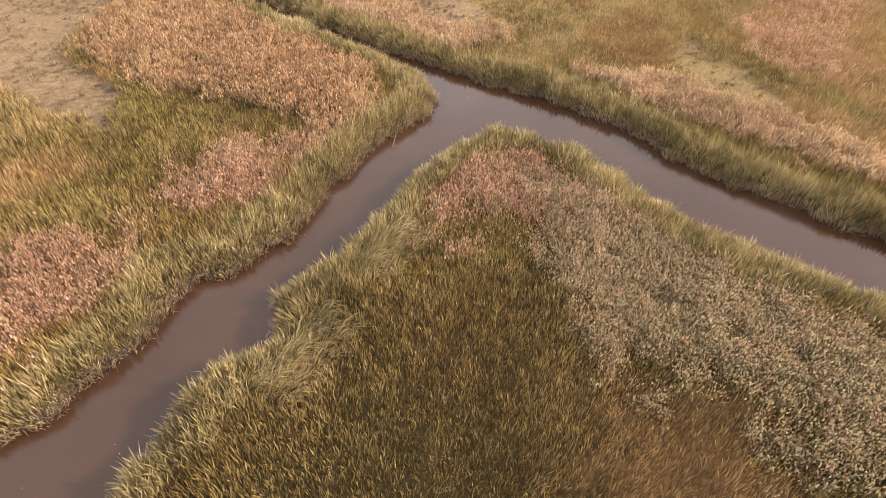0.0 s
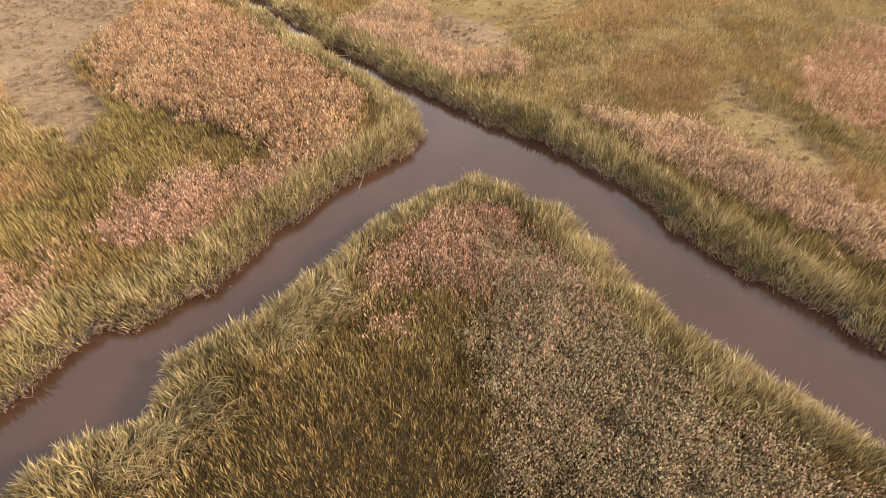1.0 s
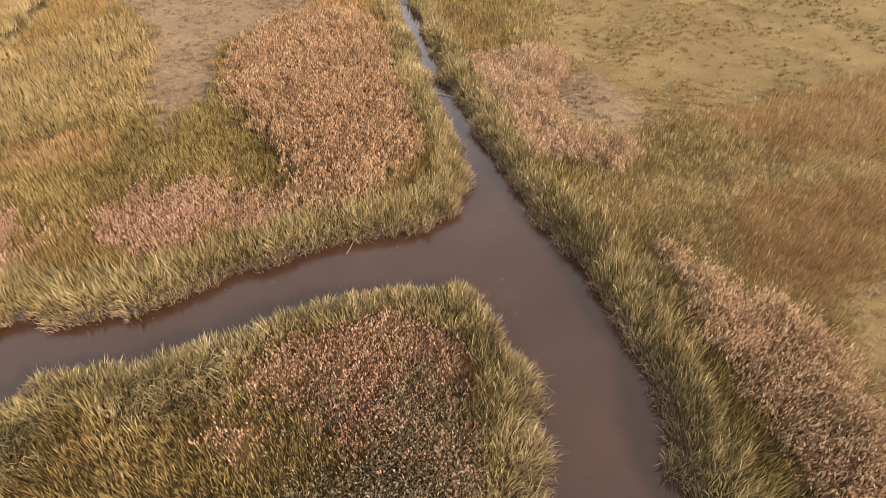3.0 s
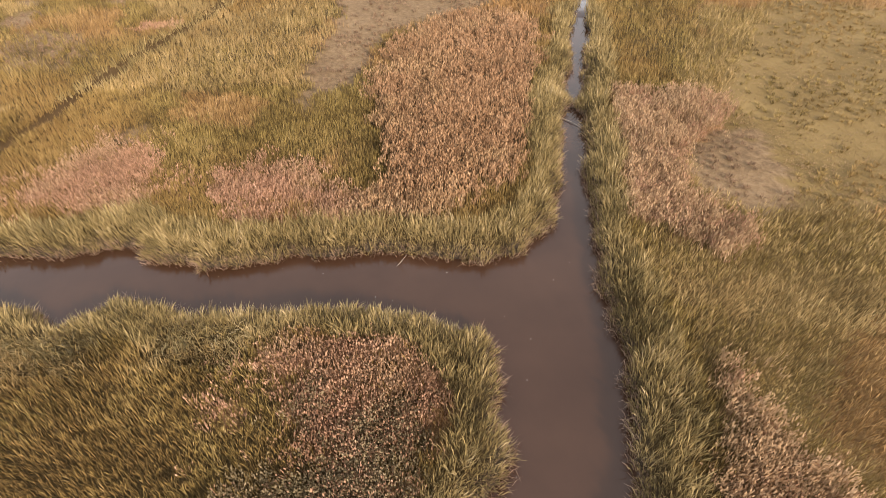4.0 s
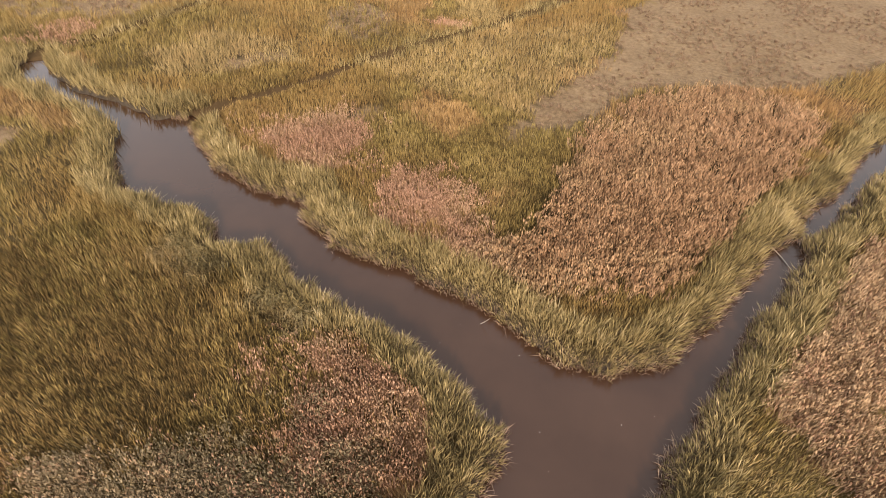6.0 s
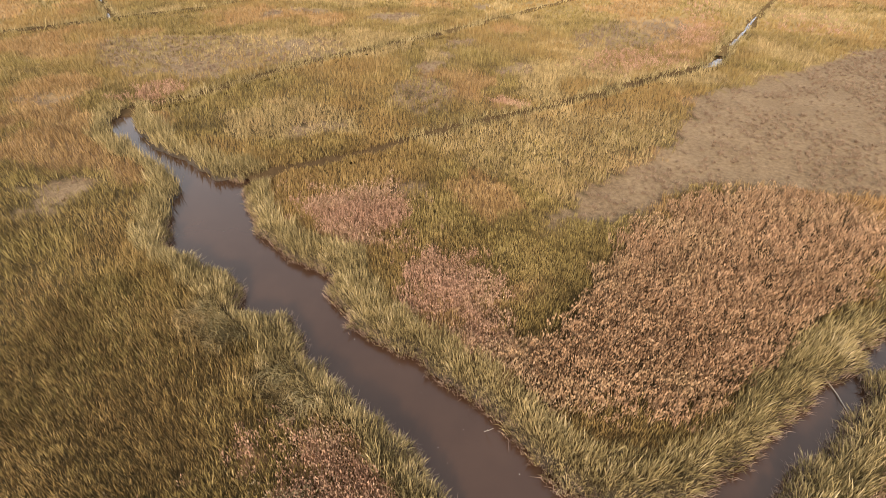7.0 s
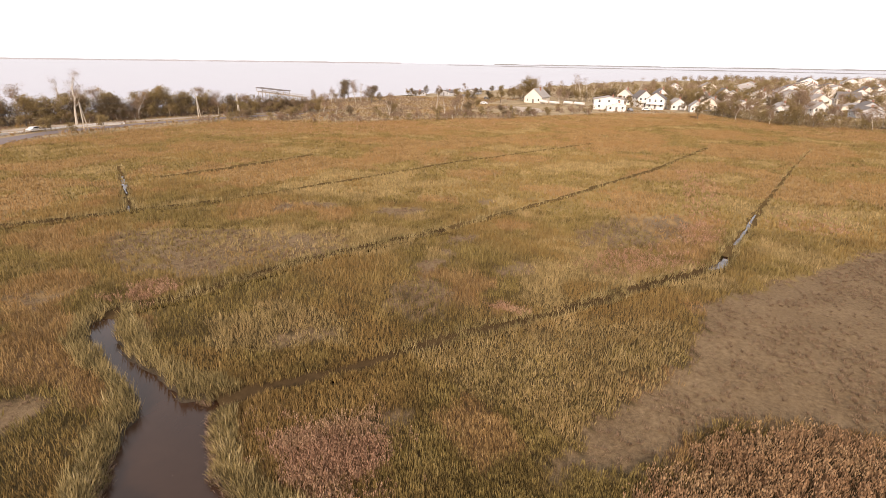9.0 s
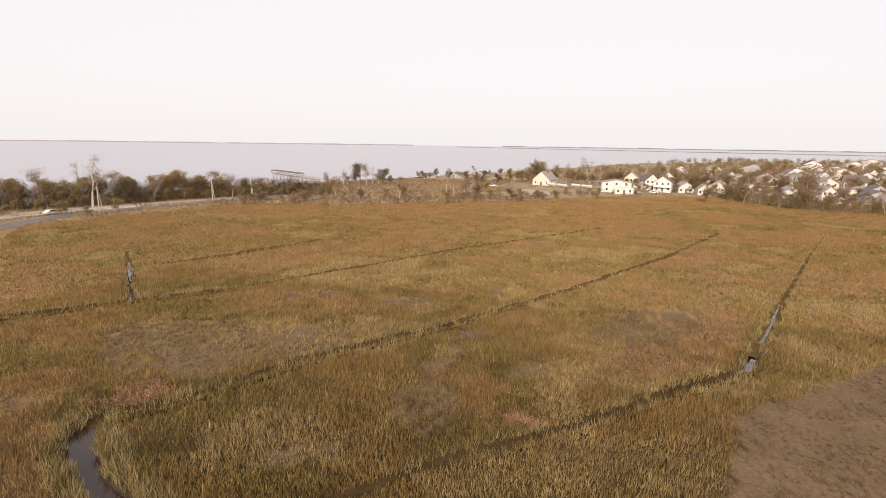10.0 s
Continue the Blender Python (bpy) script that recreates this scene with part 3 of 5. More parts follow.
fx, fy = GX.ravel(), GY.ravel()
g_gap = water_gap(fx, fy)
g_z = ground_z(fx, fy, g_gap)
g_cut = np.full(fx.shape, 1e9)
for line in DITCHES:
    g_cut = np.minimum(g_cut, chain(fx, fy, line))
g_z = g_z - 0.6 * (1 - step(0.2, 1.0, g_cut)) * carved(fx, fy) * step(-0.2, 0.6, g_gap)
nx, ny = len(gx), len(gy)
idx = np.arange(nx * ny).reshape(nx, ny)
quads = np.stack([idx[:-1, :-1], idx[1:, :-1], idx[1:, 1:], idx[:-1, 1:]], -1).reshape(-1, 4)
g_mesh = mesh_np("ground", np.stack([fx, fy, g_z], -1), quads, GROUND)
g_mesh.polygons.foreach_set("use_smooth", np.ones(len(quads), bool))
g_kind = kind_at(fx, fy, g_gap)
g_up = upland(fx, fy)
for nm, vals in (("mat", (g_kind == FLAT_ID) * (1 - 0.75 * inside(fx, fy, EAST_BANK) * step(14, 17, fx))), ("red", (g_kind == RED_ID) * 0.9 + (g_kind == GOLD_ID) * 0.35), ("upland", g_up), ("paler", np.maximum(step(38, 75, np.hypot(fx, fy - 30)), 0.5 * inside(fx, fy, EAST_BANK) * step(1.5, 6.5, g_gap))),
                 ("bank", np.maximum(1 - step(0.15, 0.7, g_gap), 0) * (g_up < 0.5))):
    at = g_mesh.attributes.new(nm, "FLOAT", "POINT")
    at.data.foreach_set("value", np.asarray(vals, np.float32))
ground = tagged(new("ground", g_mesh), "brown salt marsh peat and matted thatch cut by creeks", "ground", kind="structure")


def sheet(name, x0, x1, y0, y1, z, mat, label, n=24):
    xs, ys = np.linspace(x0, x1, n), np.linspace(y0, y1, n)
    X, Y = np.meshgrid(xs, ys, indexing="ij")
    i = np.arange(n * n).reshape(n, n)
    q = np.stack([i[:-1, :-1], i[1:, :-1], i[1:, 1:], i[:-1, 1:]], -1).reshape(-1, 4)
    return tagged(new(name, mesh_np(name, np.stack([X.ravel(), Y.ravel(), np.full(n * n, z)], -1), q, mat)), label, "water", kind="structure")


sheet("creek_water", -66, 90, -40, 100, 0.0, CREEK, "still brown muddy tidal creek water reflecting a pale sky")
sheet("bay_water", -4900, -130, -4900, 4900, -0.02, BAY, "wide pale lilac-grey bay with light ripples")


def ribbon(name, line, z_of, mat, label, category, wide=1.0, dip=0.0, step_m=1.2, kind="structure", seed=0, trench=False):
    """A strip along a line of (x, y, half width), lower in its middle."""
    rows = []
    for (ax, ay, aw), (bx, by, bw) in zip(line[:-1], line[1:]):
        n = max(2, int(math.hypot(bx - ax, by - ay) / step_m))
        nxn, nyn = -(by - ay), bx - ax
        ln = math.hypot(nxn, nyn)
        for k in range(n):
            t = k / n
            rows.append((ax + t * (bx - ax), ay + t * (by - ay), (aw + t * (bw - aw)) * wide, nxn / ln, nyn / ln))
    r = np.array(rows)
    if seed:
        r[:, 2] *= 0.1 + 1.1 * vnoise(r[:, 0], r[:, 1], 2.6, seed) + 0.8 * vnoise(r[:, 0], r[:, 1], 0.8, seed + 5)
        shift = 0.5 * (vnoise(r[:, 0], r[:, 1], 3.0, seed + 3) - 0.5)
        r[:, 0] += shift * r[:, 3]
        r[:, 1] += shift * r[:, 4]
    offs = np.array([-1.0, -0.45, 0.45, 1.0])
    cut = carved(r[:, 0], r[:, 1]) if trench else np.zeros(len(r))
    reach = offs[None] * r[:, 2:3] + np.array([-1.0, -0.05, 0.05, 1.0])[None] * cut[:, None] * 0.95
    X = r[:, None, 0] + reach * r[:, None, 3]
    Y = r[:, None, 1] + reach * r[:, None, 4]
    Z = z_of(X, Y) + np.where(np.abs(offs) < 0.9, -dip, 0.0) - np.where(np.abs(offs) < 0.9, 0.27, 0.06)[None] * cut[:, None]
    n = len(r)
    i = np.arange(n * 4).reshape(n, 4)
    q = np.stack([i[:-1, :-1], i[1:, :-1], i[1:, 1:], i[:-1, 1:]], -1).reshape(-1, 4)
    ob = new(name, mesh_np(name, np.stack([X.ravel(), Y.ravel(), Z.ravel()], -1), q, mat))
    return tagged(ob, label, category, kind=kind)


over = lambda h: (lambda X, Y: ground_z(X, Y) + h)
for k, line in enumerate(DITCHES):
    for deep, run in itertools.groupby(zip(line[:-1], line[1:]), lambda ab: carved((ab[0][0] + ab[1][0]) / 2, (ab[0][1] + ab[1][1]) / 2) > 0.5):
        run = list(run)
        run = [run[0][0]] + [b for a, b in run]
        if deep:
            ribbon("ditch", run, over(0.10), DITCH_MUD, "narrow dark mud drainage ditch through the marsh grass", "ditch", 1.0, 0.03, 0.6, seed=80 + k, trench=True)
        else:
            ribbon("ditch", run, over(0.10), RUNNEL_MUD, "shallow brown mud runnel through far marsh grass", "ditch", 1.9, 0.03, 0.6, seed=80 + k)
for k, wet in enumerate([[(-60.3, 45.5, 0.25), (-61.6, 46.6, 0.7), (-63.4, 47.5, 0.55), (-66.0, 48.2, 0.32), (-72.0, 50.3, 0.26), (-81.0, 53.7, 0.26), (-90.0, 57.0, 0.2)],
                         [(-58.4, -39.6, 0.3), (-59.2, -40.6, 0.6), (-61.5, -43.2, 0.3)], [(-23.4, 59.3, 0.95), (-27, 62.5, 0.8), (-40, 74, 0.7), (-60, 92, 0.7)], [(-68.0, -50.2, 0.2), (-71.0, -53.6, 0.5), (-76.5, -59.6, 0.4), (-79.0, -62.5, 0.2)]]):
    ribbon("ditch_water", wet, lambda X, Y: ground_z(X, Y) + 0.15 - 0.20 * carved(X, Y), DITCH_WATER, "shallow shining water standing in a marsh ditch", "water", 0.62 if k else 0.72, 0.0, 0.35, seed=90 + k)


# ---------------------------------------------------------------- marsh grass
rng = np.random.RandomState(11)


def scatter(x0, x1, y0, y1, per_m2):
    """Even but irregular points over a rectangle."""
    s = 1 / math.sqrt(per_m2)
    X, Y = np.meshgrid(np.arange(x0, x1, s), np.arange(y0, y1, s), indexing="ij")
    X, Y = X.ravel(), Y.ravel()
    return X + rng.uniform(-0.75, 0.75, X.size) * s, Y + rng.uniform(-0.75, 0.75, Y.size) * s


def lean_field(x, y):
    """The way the grass is combed by wind and tide."""
    a = 0.6 + 2.4 * (fnoise(x, y, 5.0, 101) - 0.5) + 3.4 * (vnoise(x, y, 0.9, 103) - 0.5)
    s = 0.03 + 0.13 * vnoise(x, y, 2.0, 105) ** 2
    return np.cos(a) * s, np.sin(a) * s


def blades(x, y, z, h, w, lx, ly, bend=1.0):
    """Bent tapering blades: five corners and three triangles each. lx, ly: lean of the tip over the height."""
    n = len(x)
    a = rng.uniform(0, math.tau, n)
    px, py = np.cos(a) * w / 2, np.sin(a) * w / 2
    V = np.empty((n, 5, 3), np.float32)
    mid = 0.3 * bend
    V[:, 0] = np.stack([x - px * 0.7, y - py * 0.7, z], -1)
    V[:, 1] = np.stack([x + px * 0.7, y + py * 0.7, z], -1)
    mx, my, mz = x + lx * h * mid, y + ly * h * mid, z + h * 0.55
    V[:, 2] = np.stack([mx - px, my - py, mz], -1)
    V[:, 3] = np.stack([mx + px, my + py, mz], -1)
    V[:, 4] = np.stack([x + lx * h, y + ly * h, z + h * np.clip(1 - 0.35 * (lx ** 2 + ly ** 2), 0.25, 1)], -1)
    F = np.array([(0, 1, 3), (0, 3, 2), (2, 3, 4)], np.int32)[None] + 5 * np.arange(n, dtype=np.int32)[:, None, None]
    return V.reshape(-1, 3), F.reshape(-1, 3)


def spikes(x, y, z, h, w, lx, ly):
    """Single-triangle blades for grass far off."""
    n = len(x)
    a = rng.uniform(0, math.tau, n)
    px, py = np.cos(a) * w / 2, np.sin(a) * w / 2
    V = np.empty((n, 3, 3), np.float32)
    V[:, 0] = np.stack([x - px, y - py, z], -1)
    V[:, 1] = np.stack([x + px, y + py, z], -1)
    V[:, 2] = np.stack([x + lx * h, y + ly * h, z + h], -1)
    return V.reshape(-1, 3), np.arange(3 * n, dtype=np.int32).reshape(-1, 3)


def lances(x, y, z, h, w, lx, ly):
    """Leaf blades widest above their middle: four corners and two triangles each."""
    n = len(x)
    a = rng.uniform(0, math.tau, n)
    px, py = np.cos(a) * w / 2, np.sin(a) * w / 2
    V = np.empty((n, 4, 3), np.float32)
    V[:, 0] = np.stack([x, y, z], -1)
    mx, my, mz = x + lx * h * 0.5, y + ly * h * 0.5, z + h * 0.62
    V[:, 1] = np.stack([mx - px, my - py, mz], -1)
    V[:, 2] = np.stack([mx + px, my + py, mz], -1)
    V[:, 3] = np.stack([x + lx * h, y + ly * h, z + h * np.clip(1 - 0.35 * (lx ** 2 + ly ** 2), 0.25, 1)], -1)
    F = np.array([(0, 2, 1), (1, 2, 3)], np.int32)[None] + 4 * np.arange(n, dtype=np.int32)[:, None, None]
    return V.reshape(-1, 3), F.reshape(-1, 3)


def plumes(x, y, z, size, lx, ly, stout=0.34, sides=2):
    """Seed heads: crossed spindles on the tips of stems, or single leaves."""
    n = len(x)
    a = rng.uniform(0, math.tau, n)
    V = np.empty((n, 4 * sides, 3), np.float32)
    top = np.stack([lx, ly, np.ones(n)], -1) * size[:, None]
    base = np.stack([x, y, z], -1)
    for k in range(sides):
        side = np.stack([np.cos(a + k * 1.57), np.sin(a + k * 1.57), np.zeros(n)], -1) * (size * stout)[:, None]
        V[:, 4 * k] = base
        V[:, 4 * k + 1] = base + top * 0.4 + side
        V[:, 4 * k + 2] = base + top
        V[:, 4 * k + 3] = base + top * 0.5 - side
    F = np.array([(0, 1, 2), (0, 2, 3), (4, 5, 6), (4, 6, 7)][:2 * sides], np.int32)[None] + 4 * sides * np.arange(n, dtype=np.int32)[:, None, None]
    return V.reshape(-1, 3), F.reshape(-1, 3)


def leaves(x, y, z, size):
    """Small leaves turned every way, one triangle pair each."""
    n = len(x)
    u = rng.normal(size=(n, 3))
    u /= np.linalg.norm(u, axis=1)[:, None]
    v = np.cross(u, rng.normal(size=(n, 3)))
    v /= np.linalg.norm(v, axis=1)[:, None]
    c = np.stack([x, y, z], -1)
    s = size[:, None]
    V = np.stack([c - u * s, c + v * s * 0.45, c + u * s, c - v * s * 0.45], 1).astype(np.float32)
    return V.reshape(-1, 3), np.arange(4 * n, dtype=np.int32).reshape(-1, 4)


# kind: name, material, label, height, tufts to the square metre, blades to a tuft, blade width, fan, part of the tone that a tuft shares
GRASSES = {
    MEADOW_ID: ("meadow_grass", MEADOW, "olive and golden salt meadow grass in combed tufts", 0.80, 62, 4, 0.030, 0.20, 0.42),
    EDGE_ID: ("cordgrass", EDGE, "tall yellow-green cordgrass leaning over the creek banks", 0.88, 56, 5, 0.030, 0.32, 0.75),
    RED_ID: ("red_grass", SALMON, "salmon-red autumn marsh grass in soft patches", 0.74, 62, 4, 0.028, 0.22, 0.5),
    REED_ID: ("reed_stem", REED_STEM, "dense tan reed stems below brown seed heads", 0.95, 34, 4, 0.030, 0.12, 0.75),
    ELDER_ID: ("elder_stem", EDGE, "olive grass between low marsh elder bushes", 0.62, 60, 5, 0.032, 0.30, 0.4),
    FLAT_ID: ("matted_grass", MAT_GRASS, "short flattened straw-brown marsh mat", 0.12, 12, 4, 0.034, 0.9, 0.4),
    GOLD_ID: ("gold_grass", GOLD, "golden-orange dry marsh grass", 0.78, 60, 4, 0.030, 0.22, 0.55),
    BEIGE_ID: ("plume_grass", BEIGE, "beige feathery plume grass along the creek bank", 0.88, 58, 4, 0.028, 0.24, 0.5),
    PALE_ID: ("pale_grass", PALE, "pale straw-green tussock grass", 0.82, 58, 4, 0.031, 0.26, 0.55),
    RUSSET_ID: ("russet_grass", RUSSET, "russet-brown dense marsh grass between the creek branches", 0.80, 62, 4, 0.030, 0.20, 0.42),
    LAWN_ID: ("low_grass", LAWN, "low olive-straw meadow mat with small tussocks", 0.17, 30, 4, 0.034, 0.7, 0.4),
}
# seed heads and leaf tips: name, material, label, category, heads to a blade, jitter, least and most length, girth, tilt
HEADS = {
    REED_ID: ("reed_head", REED_HEAD, "brown-pink reed seed heads in a dense bed", "reeds", 2, 0.075, 0.16, 0.27, 0.17, 0.16),
    RED_ID: ("red_seed_head", SALMON, "fine pinkish seed heads of red marsh grass", "grass", 2, 0.08, 0.13, 0.22, 0.16, 0.18),
    BEIGE_ID: ("plume", BEIGE, "beige feathery seed plumes above the bank", "grass", 2, 0.07, 0.15, 0.25, 0.15, 0.22),
    ELDER_ID: ("marsh_elder", SHRUB_LEAF, "grey-green low marsh elder with pale leaf tips", "bushes", 5, 0.11, 0.10, 0.18, 0.21, 0.28),
}


def tufts(x, y, z, tall, count, wide, lx, ly, fan, root=0.10, vary=1.0, make=None, base=None, spring=0.35, grain=0.17):
    """Tufts of blades that fan out from one foot or spring from its stem; also the tone of each blade, alike within a tuft."""
    r = np.repeat(np.arange(x.size), count)
    n = r.size
    a = rng.uniform(0, math.tau, n)
    d = np.sqrt(rng.rand(n))
    ca, sa = np.cos(a) * d, np.sin(a) * d
    f = np.broadcast_to(fan, x.shape)[r]
    w = np.broadcast_to(wide, x.shape)[r]
    top, lift = tall[r] * rng.uniform(0.70, 1.12, n), rng.uniform(0.0, spring, n)
    V, F = (make or blades)(x[r] + ca * root, y[r] + sa * root, z[r] + top * lift, top * (1 - lift), w * rng.uniform(0.6, 1.4, n),
                  lx[r] + ca * f * (1 + lift), ly[r] + sa * f * (1 + lift))
    own = rng.beta(1.2, 1.5, x.size)
    # Tone follows base: shorter grass between clumps is painted darker, standing for shade.
    if base is not None:
        own = 0.45 * own + 0.55 * base
    tone = np.clip(0.44 + vary * (own - 0.44)[r] + rng.normal(0, 1, n) * np.broadcast_to(grain, x.shape)[r], 0, 1)
    return V, F, tone, r


def grass_object(name, geo, mat, label, category="grass"):
    tone = geo[2] if len(geo) > 2 else None
    if tone is None:
        per = 8 if len(geo[0]) == 2 * len(geo[1]) else (len(geo[0]) // len(geo[1]))
        tone = rng.beta(1.2, 1.5, len(geo[0]) // per)
    return tagged(new(name, mesh_np(name, geo[0], geo[1], mat, tone)), label, category, kind="stuff")


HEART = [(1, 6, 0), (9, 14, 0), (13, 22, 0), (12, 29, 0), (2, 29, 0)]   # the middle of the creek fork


def seed_heads(k, geo, corners, lx, ly, stout):
    name, mat, label, category, many, jitter, lo, hi, girth, tilt = HEADS[k]
    tip = geo[0].reshape(-1, corners, 3)[:, corners - 1]
    t = np.repeat(np.arange(len(tip)), many)
    m = t.size
    tip, r = tip[t] + rng.normal(0, jitter, (m, 3)), geo[3][t]
    size = rng.uniform(lo, hi, m)
    V, F = plumes(tip[:, 0], tip[:, 1], tip[:, 2] - size * 0.45, size, lx[r] + rng.normal(0, tilt, m), ly[r] + rng.normal(0, tilt, m), girth * stout, 2 if many == 1 else 1)
    grass_object(name, (V, F, geo[2][t]), mat, label, category)


def near_ground(x, y):
    """The stretch round the fork where every blade is built, with an uneven rim."""
    d = np.minimum(np.minimum(x + 31, 27 - x), np.minimum(y - 3, 58 - y))
    d = np.minimum(d, np.maximum(16 - x, y - 8) + 3)
    return d > 3.0 * vnoise(x, y, 2.4, 161) + 0.9 * vnoise(x, y, 0.5, 163)


def near_zone():
    most = 62
    x, y = scatter(-31, 27, 3, 58, most)
    gap = water_gap(x, y)
    dg = ditch_gap(x, y)
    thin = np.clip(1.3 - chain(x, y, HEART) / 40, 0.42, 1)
    keep = (gap > -0.12) & (dg > 0.06 - 0.3 * rng.rand(x.size) ** 2) & near_ground(x, y)
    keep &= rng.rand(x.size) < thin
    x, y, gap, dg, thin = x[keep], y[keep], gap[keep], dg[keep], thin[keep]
    clump = np.clip(0.5 + 1.5 * (vnoise(x, y, 0.45, 115) - 0.5), 0, 1)
    kind = kind_at(x, y, gap)
    swell = fnoise(x, y, 2.2, 111)
    for hx, hy, hr in HOLLOWS:
        swell = swell - 1.3 * (1 - step(0.5 * hr, 1.6 * hr, np.hypot(x - hx, y - hy)))
    lx, ly = lean_field(x, y)
    for poly in BEATEN:
        flat = inside(x, y, poly)
        lx, ly = lx + flat * rng.normal(0.7, 0.3, x.size), ly + flat * rng.normal(0.1, 0.3, x.size)
    e = 0.12
    gxn, gyn = water_gap(x + e, y) - gap, water_gap(x, y + e) - gap
    gl = np.hypot(gxn, gyn) + 1e-6
    gxn, gyn = gxn / gl, gyn / gl
    rim = 1 - step(0.15, 1.1, gap)
    lx = lx * 0.8 + rng.normal(0, 0.09, x.size) - rim * gxn * rng.uniform(0.05, 0.6, x.size)
    ly = ly * 0.8 + rng.normal(0, 0.09, x.size) - rim * gyn * rng.uniform(0.05, 0.6, x.size)
    z = ground_z(x, y, gap) - 0.04 - 0.2 * (1 - step(0.0, 0.9, dg)) * carved(x, y)
    for k, (name, mat, label, tall, dens, count, wide, fan, vary) in GRASSES.items():
        s = (kind == k) & (rng.rand(x.size) < dens / most)
        n = s.sum()
        if not n:
            continue
        h = tall * np.clip(0.80 + 0.40 * swell[s], 0.18, 2) * rng.uniform(0.80, 1.18, n) * (0.90 + 0.2 * clump[s])
        if k in (MEADOW_ID, GOLD_ID, PALE_ID, RUSSET_ID):
            h *= (1 - 0.15 * step(2.0, 5.5, gap[s])) * (1 - 0.25 * inside(x[s], y[s], EAST_BANK))
        if k == EDGE_ID:
            h *= 0.78 + 0.4 * step(0.1, 1.2, gap[s])
        if k == BEIGE_ID:
            h *= 0.55 + 0.9 * fnoise(x[s], y[s], 1.5, 117)
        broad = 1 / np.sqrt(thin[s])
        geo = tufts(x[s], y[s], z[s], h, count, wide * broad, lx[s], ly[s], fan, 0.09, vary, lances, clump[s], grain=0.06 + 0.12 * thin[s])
        grass_object(name, geo, mat, label)
        if k in HEADS:
            seed_heads(k, geo, 4, lx[s], ly[s], 1.0)
    # dead stalks along the foot of the bank, over mud and water
    s = np.repeat(np.where((gap < 0.5) & (rng.rand(gap.size) < 0.55))[0], 4)
    n = s.size
    ox, oy = -gxn[s], -gyn[s]
    spread = rng.normal(0, 0.6, n)
    grass_object("bank_straw", blades(x[s] + ox * 0.15 + rng.normal(0, 0.1, n), y[s] + oy * 0.15 + rng.normal(0, 0.1, n), np.maximum(z[s] - 0.1, 0.0), rng.uniform(0.2, 0.55, n),
                                      rng.uniform(0.018, 0.036, n), (ox - oy * spread) * rng.uniform(0.2, 1.0, n), (oy + ox * spread) * rng.uniform(0.2, 1.0, n)),
                 STRAW, "bleached dead stalks hanging over the muddy bank")


def mid_zone():
    most = 19
    x, y = scatter(-80, 48, -52, 92, most)
    keep = ~near_ground(x, y)
    jx, jy = x + rng.normal(0, 2.5, x.size), y + rng.normal(0, 2.5, x.size)
    far = np.hypot(x - 8, y - 28)
    keep &= (rng.rand(x.size) < np.clip(1.3 - far / 100, 0.45, 1)) & ~((jx > 4) & (jy > 74)) & ~((jy < -20) & (jx > -14)) & ~((jx > 38) & (jy < 26)) & (jx < 44) & (jy < 88)
    x, y, far = x[keep], y[keep], far[keep]
    gap, dg = water_gap(x, y), ditch_gap(x, y)
    keep = (gap > 0.12) & (dg > 0.06 - 0.3 * rng.rand(x.size) ** 2)
    x, y, gap, dg, far = x[keep], y[keep], gap[keep], dg[keep], far[keep]
    clump = np.clip(0.5 + 1.5 * (vnoise(x, y, 0.7, 115) - 0.5), 0, 1)
    kind = kind_at(x, y, np.minimum(gap, dg * 1.8 + 1.2))
    swell = fnoise(x, y, 2.6, 111)
    lx, ly = lean_field(x, y)
    lx, ly = lx + rng.normal(0, 0.10, x.size), ly + rng.normal(0, 0.10, x.size)
    z = ground_z(x, y, gap) - 0.04 - 0.2 * (1 - step(0.0, 0.9, dg)) * carved(x, y)
    broad = 1.75 + 0.6 * step(40, 80, far)
    for k, (name, mat, label, tall, dens, count, wide, fan, vary) in GRASSES.items():
        s = (kind == k) & (rng.rand(x.size) < min(1.0, dens / 50))
        n = s.sum()
        if not n:
            continue
        h = tall * (0.52 + 0.68 * swell[s]) * rng.uniform(0.72, 1.2, n) * (0.9 + 0.2 * clump[s]) * (1.35 if k == EDGE_ID else 1.0) * (1 - 0.25 * inside(x[s], y[s], EAST_BANK))
        geo = tufts(x[s], y[s], z[s], h, count, wide * broad[s], lx[s], ly[s], fan + 0.08, 0.17, vary * 0.7, lances if k in HEADS else spikes, clump[s], grain=0.11)
        grass_object(name, geo, mat, label)
        if k in HEADS:
            seed_heads(k, geo, 4, lx[s], ly[s], 1.35)


